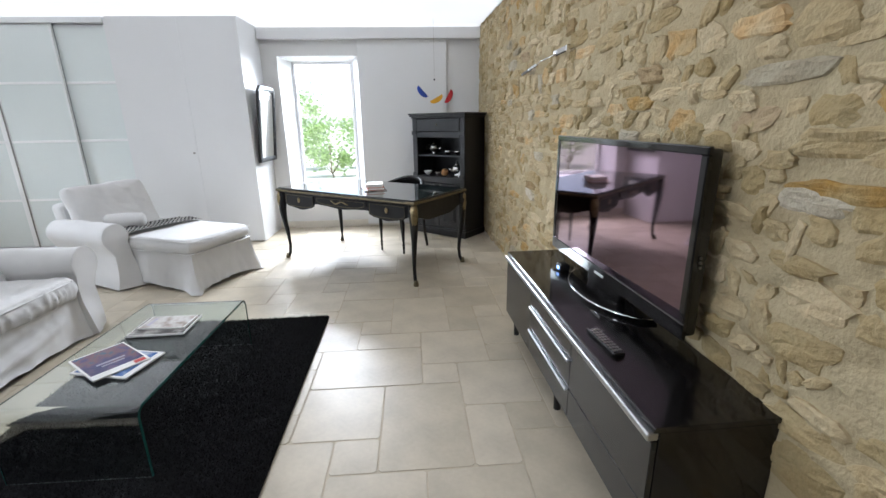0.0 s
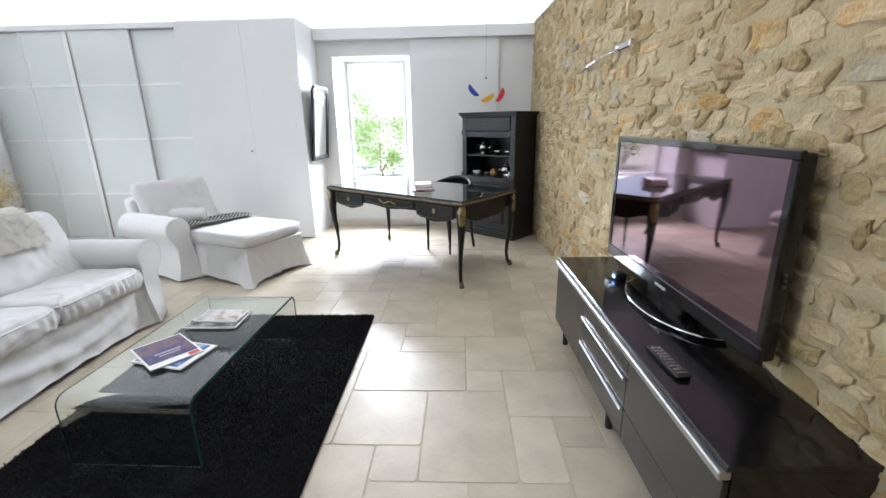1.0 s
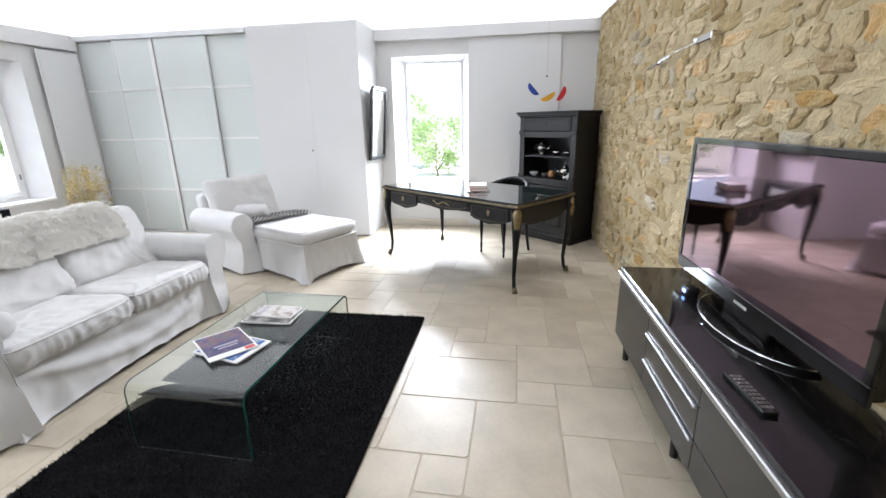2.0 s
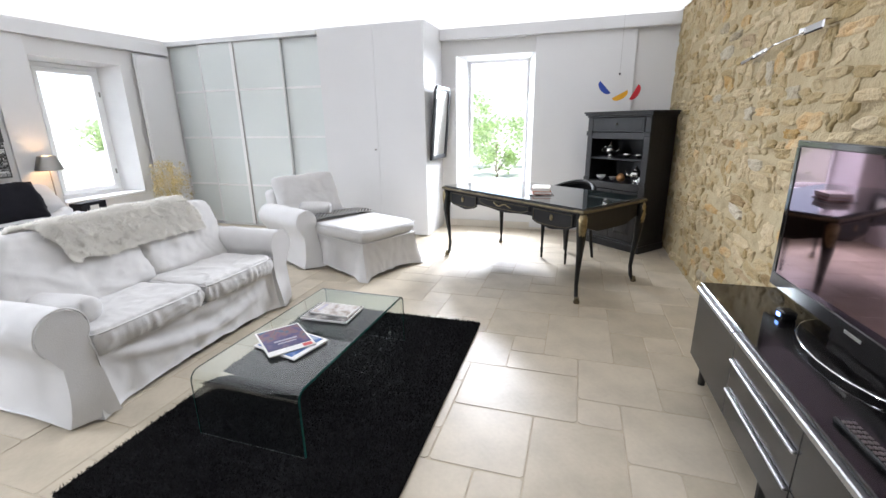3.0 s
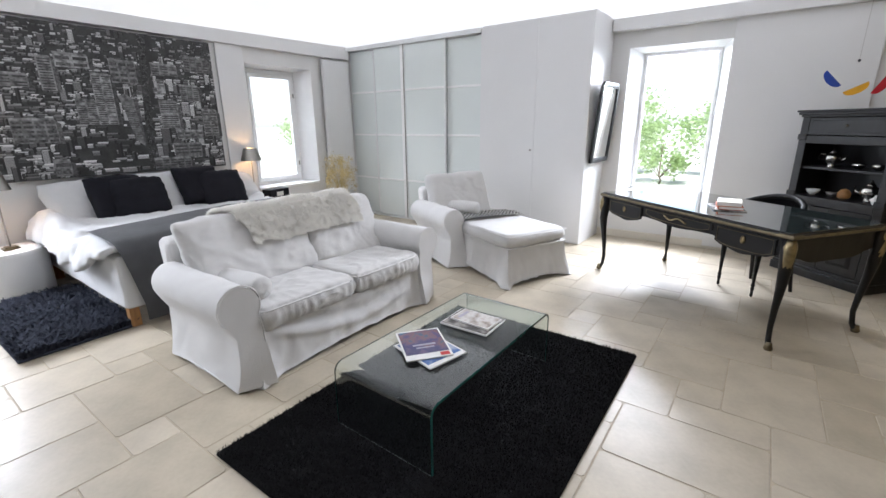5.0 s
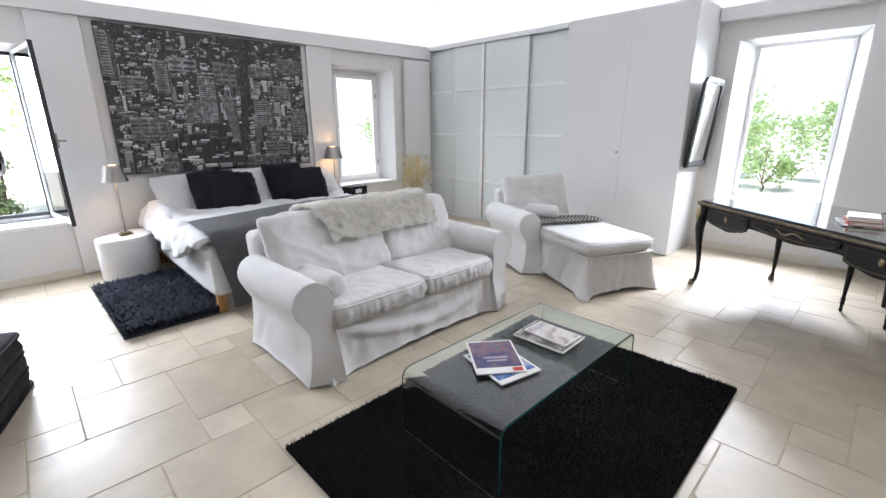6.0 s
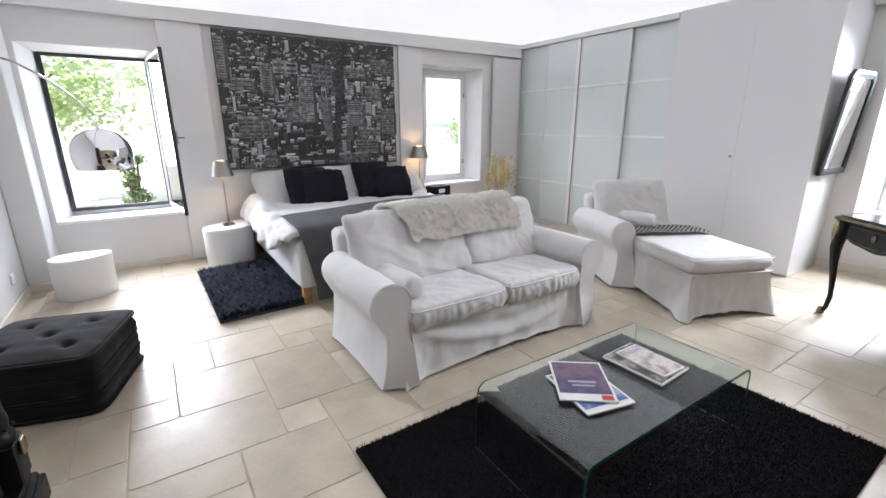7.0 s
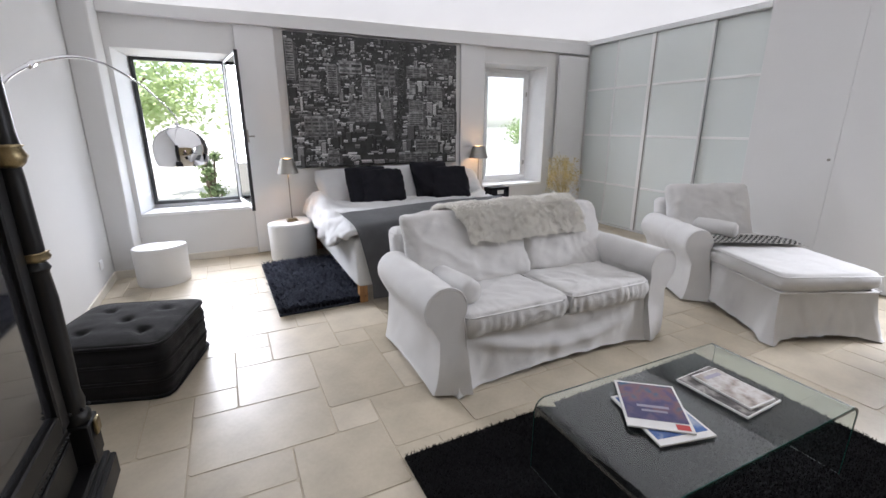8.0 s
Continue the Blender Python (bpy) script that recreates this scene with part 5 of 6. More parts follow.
# ---- sleeping corner ----
def bed():
    b = thing("bed", "white upholstered double bed base and mattress on pine legs", "bed", pose(-3.72, 2.02, 0))
    Wd, Ln = 1.80, 1.92
    part("base", boxes((-Ln, -0.02, 0.02, Wd - 0.02, 0.15, 0.30), bev=0.01), LINEN, b)
    bm = bmesh.new()
    bmesh.ops.create_cube(bm, size=1.0, matrix=Matrix.Translation((-Ln / 2 + 0.005, Wd / 2, 0.338)) @ Matrix.Diagonal((Ln, Wd + 0.01, 0.384, 1)))
    bmesh.ops.bevel(bm, geom=bm.edges[:], offset=0.03, segments=3, affect='EDGES', profile=0.5)
    bmesh.ops.subdivide_edges(bm, edges=bm.edges[:], cuts=7, use_grid_fill=True)
    part("fitted_sheet", crease(wrinkle(bm, 0.004, 0.25, 3), 0.006, 0.3, 6, (0.6, 0.6, 1.4)), LINEN, b, "white sheet drawn down over mattress and base", smooth=True, angle=50)
    for x in (-0.05, -Ln + 0.08):
        for y in (0.045, Wd - 0.045):
            part("leg", prism([(x - 0.032, y - 0.032), (x + 0.032, y - 0.032), (x + 0.032, y + 0.032), (x - 0.032, y + 0.032)], "z", 0.0, 0.158, bev=0.004), PINE, b, "square honey-coloured pine leg")
    return b


bed()


def duvet():
    """A thick cover over the bed that bulges down its near side."""
    bm = bmesh.new()
    nx, ny = 60, 80
    rows = []
    for i in range(nx + 1):
        x = -5.52 + 1.80 * i / nx
        row = []
        for j in range(ny + 1):
            v = j / ny
            fall = 0.17 + 0.06 * max(0.0, 1 - abs(x + 4.25) / 0.7) - 0.14 * max(0.0, min(1.0, (x + 4.12) / 0.25))
            s = -fall + (2.05 + fall) * v          # running length across the bed
            if s < 0:
                y, z = 2.0 - 0.048 * math.sin(min(1, -s / 0.28) * math.pi * 0.70) - 0.02, 0.578 + s * 0.85
            elif s > 1.80:
                y, z = 3.84 + 0.05, 0.578 - (s - 1.80) * 0.8
            else:
                y, z = 2.0 + s, 0.578 + 0.018 * math.sin(math.pi * s / 1.8) + 0.07 * max(0.0, min(1.0, (-4.75 - x) / 0.25)) * math.exp(-((s - 0.06) / 0.10) ** 2) - 0.04 * max(0.0, min(1.0, (-4.45 - x) / 0.4)) * min(1.0, s / 0.2)
            k = 0.034 if s < 0.1 else 0.012
            d = k * (noise.noise(Vector((x * 5, s * 6, 2))) + 0.6 * noise.noise(Vector((x * 12, s * 11, 5))))
            row.append(bm.verts.new((x + (0.03 * noise.noise(Vector((s * 4, 1, 1))) if i == nx else 0), y + (d if s < 0 else 0), z + (d if s >= 0 else 0.4 * d))))
        rows.append(row)
    for a, c in zip(rows, rows[1:]):
        for k in range(ny):
            bm.faces.new((a[k], a[k + 1], c[k + 1], c[k]))
    crease(bm, 0.022, 0.22, 2.0, (1, 1, 0.6), 3)
    bmesh.ops.solidify(bm, geom=bm.faces[:], thickness=0.04)
    return tagged(part("duvet", bm, LINEN, smooth=True), "rumpled white duvet spread over the bed", "duvet")


duvet()


def grey_blanket():
    bm = bmesh.new()
    path = [(-4.26, 0.640), (-4.17, 0.642), (-4.05, 0.642), (-3.93, 0.642), (-3.80, 0.636), (-3.70, 0.614), (-3.662, 0.55), (-3.655, 0.42), (-3.652, 0.30), (-3.650, 0.18), (-3.648, 0.055)]
    ny = 40
    rows = []
    for i, (x, z) in enumerate(path):
        row = []
        for j in range(ny + 1):
            v = j / ny
            y0 = 2.022 + 0.093 * max(0.0, min(1.0, (0.62 - z) / 0.45))
            y = y0 + (3.83 - y0) * v
            d = 0.012 * noise.noise(Vector((x * 5, y * 4, z * 5))) + 0.006 * noise.noise(Vector((x * 13, y * 12, z * 6)))
            skew = -0.24 * v * max(0.0, 1 - i / 4)
            row.append(bm.verts.new((x + skew + (d if z < 0.58 else 0), y, z + (abs(d) if z >= 0.55 else 0) + 0.014 * math.sin(math.pi * v) * (z > 0.5))))
        rows.append(row)
    for a, c in zip(rows, rows[1:]):
        for k in range(ny):
            bm.faces.new((a[k], a[k + 1], c[k + 1], c[k]))
    bmesh.ops.solidify(bm, geom=bm.faces[:], thickness=0.014)
    return tagged(part("grey_blanket", bm, GREYWOOL, smooth=True, angle=60), "charcoal wool blanket across the foot of the bed", "blanket")


grey_blanket()


def pillow(x, y, z, sx, sy, tilt, turn, material, label, seed, sz=0.18):
    bm = cushion(sx, sy, sz, 0.70, 28, seed, 0.010, 3.0 if material is LINEN else 6.0, fold=0.008)
    return tagged(part("pillow", at_pose(bm, pose(x, y, z, 0, tilt, turn)), material, smooth=True), label, "pillow", "pillows on the bed")


for x, y, tl, tn, sd in ((-5.46, 2.38, 52, 6, 1), (-5.46, 3.36, 58, -4, 2), (-5.36, 2.98, 64, 3, 3), (-5.34, 3.72, 30, -12, 4)):
    pillow(x, y, 0.70, 0.48, 0.62, tl, tn, LINEN, "plump white pillow leaning at the head of the bed", sd)
for x, y, z, tl, tn, sd, lb in ((-5.245, 2.585, 0.735, 62, 3, 5, "leaning on the pillows"), (-5.15, 2.73, 0.715, 57, -5, 6, "leaning on another"),
                                (-5.245, 3.36, 0.760, 64, 4, 7, "leaning on the pillows"), (-5.15, 3.55, 0.715, 56, -9, 8, "leaning on another")):
    pillow(x, y, z, 0.45, 0.47, tl, tn, BLACKCLOTH, "square black cushion " + lb, sd, 0.15)


def pebble_stool(name, x, y, turn, rx, ry, h, label, category, group=""):
    """A solid white stool with a soft kidney outline, its top dished towards one side."""
    n = 40
    bm = bmesh.new()
    rings = []
    for z, k in ((0, 0.96), (0.01, 0.975), (h * 0.5, 0.985), (h - 0.03, 1.0), (h - 0.008, 1.0), (h, 0.975), (h + 0.002, 0.6), (h, 0.05)):
        ring = []
        for q in range(n):
            a = 2 * math.pi * q / n
            r = 1 - 0.16 * math.exp(-((a - math.pi) / 0.55) ** 2) + 0.03 * math.cos(3 * a)
            ring.append(bm.verts.new((rx * r * k * math.cos(a), ry * r * k * math.sin(a), z + (0.012 * math.sin(a + 0.6) if z > h * 0.8 else 0))))
        rings.append(ring)
    for a, b in zip(rings, rings[1:]):
        for k in range(n):
            bm.faces.new((a[k], a[(k + 1) % n], b[(k + 1) % n], b[k]))
    bm.faces.new(list(reversed(rings[0])))
    bm.faces.new(rings[-1])
    ob = part(name, bm, CERAMIC, smooth=True, angle=50)
    ob.matrix_basis = pose(x, y, 0, 0, 0, turn)
    return tagged(ob, label, category, group)


pebble_stool("bedside_stool", -5.32, 1.755, 25, 0.235, 0.245, 0.40, "white pebble-shaped bedside table carrying a lamp", "bedside table")
pebble_stool("bedside_stool", -5.36, 4.20, 10, 0.235, 0.245, 0.40, "white pebble-shaped bedside table beyond the bed", "bedside table")
pebble_stool("pebble_stool", -5.05, 0.555, -20, 0.205, 0.22, 0.335, "low white pebble-shaped stool under the window", "stool")


def table_lamp(x, y, z, h, r):
    t = thing("table_lamp", "slim nickel table lamp with a tapered metallic shade, switched on", "table lamp", pose(x, y, z), group="bedside lamps")
    part("base", boxes((-0.055, 0.055, -0.055, 0.055, 0, 0.014), (-0.04, 0.04, -0.04, 0.04, 0.014, 0.026), bev=0.003), BRASS, t)
    part("stem", tube([(0, 0, 0.026), (0, 0, h - 0.06)], 0.006, 10), NICKEL, t, smooth=True)
    part("shade", lathe([(r, h - 0.15), (r * 0.62, h), (r * 0.60, h), (r * 0.98, h - 0.15)], 28, cap=False), NICKEL, t, "tapered metallic grey shade", smooth=True, angle=40)
    part("bulb", lathe([(0.012, h - 0.105), (0.026, h - 0.085), (0.028, h - 0.06), (0.012, h - 0.04)], 12), LAMPGLOW, t, "glowing warm bulb", smooth=True)
    return t


table_lamp(-5.30, 1.755, 0.402, 0.65, 0.105)
table_lamp(-5.50, 4.15, 0.402, 0.72, 0.125)
bulb = new("lamp_light", bpy.data.lights.new("lamp_light", 'POINT'))
bulb.data.energy, bulb.data.color, bulb.data.shadow_soft_size = 5.0, (1.0, 0.55, 0.24), 0.03
bulb.location = (-5.30, 1.755, 0.98)
bulb2 = new("lamp_light", bulb.data)
bulb2.location = (-5.50, 4.15, 1.05)
bx = thing("storage_box", "small black storage box with a pale label, beside the bed", "box", pose(-5.33, 4.335, 0.402, 0, 0, 6))
part("case", boxes((-0.08, 0.08, -0.15, 0.15, 0, 0.205), bev=0.005), BLACKCLOTH, bx)
part("label_plate", boxes((0.0805, 0.084, -0.05, 0.05, 0.12, 0.17)), PAPERW, bx)


# the big printed canvas over the bed
def city_print():
    p = thing("city_canvas", "large black and white aerial photograph of a dense city on canvas", "picture", pose(XW + 0.036, 2.865, 1.617, 0, 0, 0))
    w, h = 1.0, 0.69
    part("canvas", boxes((0, 0.03, -w, w, -h, h), bev=0.003), mat("dark_print", (0.018, 0.018, 0.018), 0.6, var=0.5, scale=7, fine=90, bump=0.02, col2=(0.05, 0.05, 0.05)), p)
    rng = random.Random(5)
    shapes = {"facade": ([], []), "roof": ([], []), "shade": ([], [])}
    def quad(kind, k, pts):
        vs, fs = shapes[kind]
        pts = [(max(-w + 0.003, min(w - 0.003, y)), max(-h + 0.003, min(h - 0.003, z))) for y, z in pts]
        i = len(vs)
        vs.extend([(0.0302 + 0.0000009 * k, y, z) for y, z in pts])
        fs.append((i, i + 1, i + 2, i + 3))
    spots = []
    for _ in range(2600):
        v = rng.random() ** 0.8
        spots.append((rng.uniform(-w, w), h - 2 * h * v, v))
    spots.sort(key=lambda q: q[2])
    k = 0
    for y, z, v in spots:
        ave = 0.33 - 0.18 * v
        if abs(y - ave) < 0.045 + 0.02 * v:
            continue
        if -0.55 < y < 0.16 and v > 0.62 and rng.random() < 0.8:
            continue
        sc = 0.45 + 0.75 * v
        tall = rng.random() < 0.07
        a = rng.uniform(0.018, 0.11) * sc * (0.8 if tall else 1)
        b = rng.uniform(0.05, 0.17) * sc if tall else rng.uniform(0.008, 0.034) * sc
        r = rng.uniform(0.005, 0.014) * sc
        lean = rng.uniform(-0.010, 0.016) * sc
        k += 3
        quad("shade", k, [(y - 0.006 * sc, z), (y + a + 0.016 * sc, z), (y + a + 0.020 * sc, z + b + r), (y - 0.004, z + b + r * 1.2)])
        quad("facade", k + 1, [(y, z), (y + a, z), (y + a, z + b), (y, z + b)])
        quad("roof", k + 2, [(y, z + b), (y + a, z + b), (y + a + lean, z + b + r), (y + lean, z + b + r)])
    def flat_print(name, lo, mid, hi, windows):
        m2 = bpy.data.materials.new(name)
        m2.use_nodes = True
        n, l = m2.node_tree.nodes, m2.node_tree.links
        geo, tc, mp, br, rp, mx = (n.new(q) for q in ("ShaderNodeNewGeometry", "ShaderNodeTexCoord", "ShaderNodeMapping", "ShaderNodeTexBrick", "ShaderNodeValToRGB", "ShaderNodeMix"))
        mp.inputs["Rotation"].default_value = (0, radians(90), radians(90))
        l.new(tc.outputs["Object"], mp.inputs[0])
        l.new(mp.outputs[0], br.inputs["Vector"])
        br.inputs["Scale"].default_value = 125
        br.offset = 0.0
        br.inputs["Mortar Size"].default_value = 0.045
        br.inputs["Color1"].default_value, br.inputs["Color2"].default_value, br.inputs["Mortar"].default_value = (0.3, 0.3, 0.3, 1), (0.6, 0.6, 0.6, 1), (1, 1, 1, 1)
        for pos, c in ((0.0, lo), (1.0, hi), (0.5, mid)):
            e = rp.color_ramp.elements[int(pos)] if pos in (0.0, 1.0) else rp.color_ramp.elements.new(pos)
            e.position, e.color = pos, (c, c, c, 1)
        mx.data_type, mx.blend_type = 'RGBA', 'MULTIPLY'
        mx.inputs[0].default_value = windows
        l.new(geo.outputs["Random Per Island"], rp.inputs[0])
        l.new(rp.outputs[0], mx.inputs[6])
        l.new(br.outputs[0], mx.inputs[7])
        l.new(mx.outputs[2], n["Principled BSDF"].inputs["Base Color"])
        n["Principled BSDF"].inputs["Roughness"].default_value = 0.55
        return m2
    looks = {"facade": flat_print("printed_facades", 0.02, 0.12, 0.58, 0.85), "roof": flat_print("printed_roofs", 0.04, 0.22, 0.80, 0.2), "shade": flat_print("printed_shade", 0.006, 0.012, 0.03, 0.0)}
    for kind, (vs, fs) in shapes.items():
        tagged(pydata("printed_" + kind, vs, fs, looks[kind], p), kind="stuff")
    dim = mat("dim_print", (0.050, 0.050, 0.050), 0.6, var=0.5, scale=40, fine=160, bump=0)
    pale = mat("pale_print", (0.28, 0.28, 0.28), 0.6, var=0.38, scale=22, fine=120, bump=0, rand=0.35, island=True)
    dark = mat("dark_window_print", (0.10, 0.10, 0.10), 0.6, var=0.4, scale=60, fine=160, bump=0, rand=0.5, island=True)
    part("printed_avenue", prism([(0.16, -h + 0.01), (0.235, -h + 0.01), (0.335, h - 0.01), (0.265, h - 0.01)], "x", 0.0385, 0.0388), dim, p)
    face, holes = ([], []), ([], [])
    def flat(mesh, x, pts):
        mesh[1].append(tuple(range(len(mesh[0]), len(mesh[0]) + len(pts))))
        mesh[0].extend([(x, y, z) for y, z in pts])
    def landmark(y0, y1, z0, z1, rows, cols, lean=0.0, fill=0.55):
        """One large building of the photograph: a pale face, its roof, and rows of dark windows."""
        rows, cols, fill = int(rows * 1.4), max(1, cols // 2 if fill < 0.8 else 1), max(fill, 0.8)
        def at(u, v):
            return y0 + (y1 - y0) * u + lean * v, z0 + (z1 - z0) * v
        flat(face, 0.0392, [at(0, 0), at(1, 0), at(1, 1), at(0, 1)])
        flat(face, 0.0393, [at(0, 1), at(1, 1), (at(1, 1)[0] - 0.012, z1 + 0.018), (at(0, 1)[0] - 0.004, z1 + 0.022)])
        flat(holes, 0.0390, [(y1 - 0.01, z0 - 0.01), (y1 + 0.035, z0 - 0.01), (y1 + 0.035 + lean, z1 - 0.03), (y1 - 0.01 + lean, z1)])
        for r in range(rows):
            for c in range(cols):
                u0, v0 = (c + 0.5 * (1 - fill)) / cols, (r + 0.25) / rows
                if rng.random() < 0.92:
                    flat(holes, 0.0395, [at(u0, v0), at(u0 + fill / cols, v0), at(u0 + fill / cols, v0 + 0.5 / rows), at(u0, v0 + 0.5 / rows)])
    for spec in ((-0.995, -0.91, 0.22, 0.60, 11, 2), (-0.58, -0.47, 0.10, 0.38, 9, 3), (-0.45, -0.19, 0.31, 0.42, 2, 5), (-0.20, -0.04, -0.20, 0.26, 16, 5), (-0.03, 0.20, 0.20, 0.40, 3, 6),
                 (0.36, 0.545, -0.24, 0.03, 9, 1, 0.0, 0.9), (0.37, 0.45, 0.12, 0.24, 3, 3), (0.50, 0.78, -0.36, -0.28, 2, 9), (0.44, 0.74, -0.56, -0.42, 3, 4), (0.22, 0.60, -0.675, -0.57, 3, 10),
                 (-0.86, -0.54, -0.36, -0.16, 4, 9), (-0.63, -0.50, -0.67, -0.53, 2, 2), (-0.36, -0.20, -0.20, 0.02, 8, 4), (0.80, 0.97, -0.33, -0.05, 7, 4), (0.60, 0.80, 0.05, 0.20, 5, 6), (0.34, 0.60, 0.30, 0.40, 3, 7), (0.68, 0.95, 0.36, 0.50, 4, 8), (-0.88, -0.66, 0.12, 0.22, 3, 5)):
        landmark(*spec)
    # the wedge-shaped tower where two streets meet
    flat(face, 0.0397, [(0.015, 0.02), (0.125, 0.05), (0.160, -0.42), (0.085, -0.36)])
    flat(face, 0.0398, [(-0.005, 0.075), (0.06, 0.10), (0.125, 0.05), (0.015, 0.02)])
    flat(holes, 0.0396, [(0.125, 0.05), (0.165, 0.07), (0.172, -0.40), (0.160, -0.42)])
    for r in range(15):
        z = -0.32 + 0.022 * r
        flat(holes, 0.0399, [(0.075 - 0.0037 * r, z), (0.150 - 0.0017 * r, z - 0.008), (0.150 - 0.0017 * r, z - 0.001), (0.075 - 0.0037 * r, z + 0.007)])
    tagged(pydata("printed_building", *face, pale, p), kind="stuff")
    tagged(pydata("printed_window", *holes, dark, p), kind="stuff")
    specks = ([], [])
    for _ in range(420):
        u = rng.random()
        y, z, q = 0.20 + 0.10 * u + rng.uniform(-0.035, 0.035), -h + 0.01 + (2 * h - 0.02) * u, rng.uniform(0.002, 0.006)
        flat(specks, 0.0390, [(y, z), (y + q, z), (y + q, z + q), (y, z + q)])
    tagged(pydata("printed_traffic", *specks, pale, p), kind="stuff")
    return p


city_print()


def arc_lamp():
    a = thing("arc_lamp", "chrome arc floor lamp with a dome shade hanging before the window", "floor lamp")
    part("base", at_pose(boxes((-0.09, 0.09, -0.12, 0.12, 0, 0.14), bev=0.012, seg=2), pose(-2.65, 0.30, 0, 0, 0, 18)), CERAMIC, a, "white marble base block")
    ctl = [(-2.65, 0.30, 0.14), (-2.655, 0.302, 0.7), (-2.70, 0.317, 1.08), (-2.83, 0.358, 1.36), (-2.993, 0.411, 1.539), (-3.20, 0.477, 1.645), (-3.454, 0.559, 1.708), (-3.65, 0.622, 1.716), (-3.80, 0.670, 1.698), (-4.08, 0.761, 1.630), (-4.34, 0.844, 1.525), (-4.50, 0.895, 1.44)]
    def smooth_run(pts, n=6):
        """Points along a soft curve through pts."""
        q = [Vector(p) for p in pts]
        q = [2 * q[0] - q[1]] + q + [2 * q[-1] - q[-2]]
        run = []
        for i in range(1, len(q) - 2):
            for k in range(n):
                u = k / n
                run.append(0.5 * (2 * q[i] + (q[i + 1] - q[i - 1]) * u + (2 * q[i - 1] - 5 * q[i] + 4 * q[i + 1] - q[i + 2]) * u * u + (3 * q[i] - q[i - 1] - 3 * q[i + 1] + q[i + 2]) * u ** 3))
        return run + [q[-2]]
    part("stem", tube(smooth_run(ctl[:6])[:25], 0.013, 12), CHROME, a, smooth=True)
    arc = smooth_run(ctl)[24:]
    part("arc", tube(arc, [0.0095 - 0.0045 * k / len(arc) for k in range(len(arc))], 10), CHROME, a, smooth=True)
    part("collar", tube([(-3.16, 0.464, 1.627), (-3.20, 0.477, 1.647)], 0.014, 10), CHROME, a, smooth=True)
    part("cord", tube([(-4.50, 0.895, 1.445), (-4.502, 0.895, 1.36)], 0.004, 8), CHROME, a, smooth=True)
    r, h = 0.187, 0.295
    prof = [(0.012, h + 0.02), (0.02, h)]
    prof += [(r * math.sin(radians(q)), h - 0.175 + 0.175 * math.cos(radians(q))) for q in range(10, 91, 10)]
    prof += [(r * 1.0, 0.09), (r * 0.975, 0.05), (r * 0.93, 0.018), (r * 0.89, 0.0), (r * 0.86, 0.003), (r * 0.94, 0.06), (r * 0.96, 0.12), (r * 0.7, 0.24), (0.02, 0.28)]
    part("shade", at_pose(lathe(prof, 40, cap=False), pose(-4.502, 0.895, 1.082)), CHROME, a, "polished chrome dome shade", smooth=True, angle=50)
    return a


arc_lamp()


def pouf():
    """A tufted floor cushion with stitched sides."""
    p = thing("floor_pouf", "square dark brown tufted floor cushion with stitched edges", "pouf", pose(-3.315, 0.585, 0, 0, 0, 163))
    S, H = 0.60, 0.315
    bm = bmesh.new()
    bmesh.ops.create_cube(bm, size=2.0)
    bmesh.ops.subdivide_edges(bm, edges=bm.edges[:], cuts=27, use_grid_fill=True)
    dimples = [(-0.5, -0.5), (0.5, -0.5), (-0.5, 0.5), (0.5, 0.5), (0, 0)]
    for v in bm.verts:
        x, y, z = v.co
        k = (abs(x) ** 10 + abs(y) ** 10) ** 0.1
        f = max(abs(x), abs(y)) / max(k, 1e-6)
        bulge = 1 + 0.03 * (1 - z * z) + 0.012 * math.cos(z * 12.0)
        zz = z
        if z > 0.99:
            full = (1 - abs(x) ** 4) * (1 - abs(y) ** 4)
            zz = 1 + 0.13 * full
            for a, b in dimples:
                zz -= 0.20 * math.exp(-((x - a) ** 2 + (y - b) ** 2) / 0.010)
        v.co = (x * f * S / 2 * bulge, y * f * S / 2 * bulge, (zz + 1) / 2 * H)
    part("cushion", wrinkle(bm, 0.005, 0.08, 3), POUFCLOTH, p, smooth=True)
    for z in (0.012, 0.108, 0.206, H - 0.008):
        ring = []
        for q in range(65):
            a = 2 * math.pi * q / 64
            c, s = math.cos(a), math.sin(a)
            k = 1 / (abs(c) ** 10 + abs(s) ** 10) ** 0.1
            ring.append((S / 2 * 1.025 * c * k, S / 2 * 1.025 * s * k, z))
        part("piping", tube(ring, 0.009, 6), POUFCLOTH, p, smooth=True)
    for a, b in dimples:
        part("button", lathe([(0.004, 0), (0.016, 0.004), (0.010, 0.012)], 10, at=(a * S / 2, b * S / 2, H - 0.018)), POUFCLOTH, p, smooth=True)
    return p


pouf()


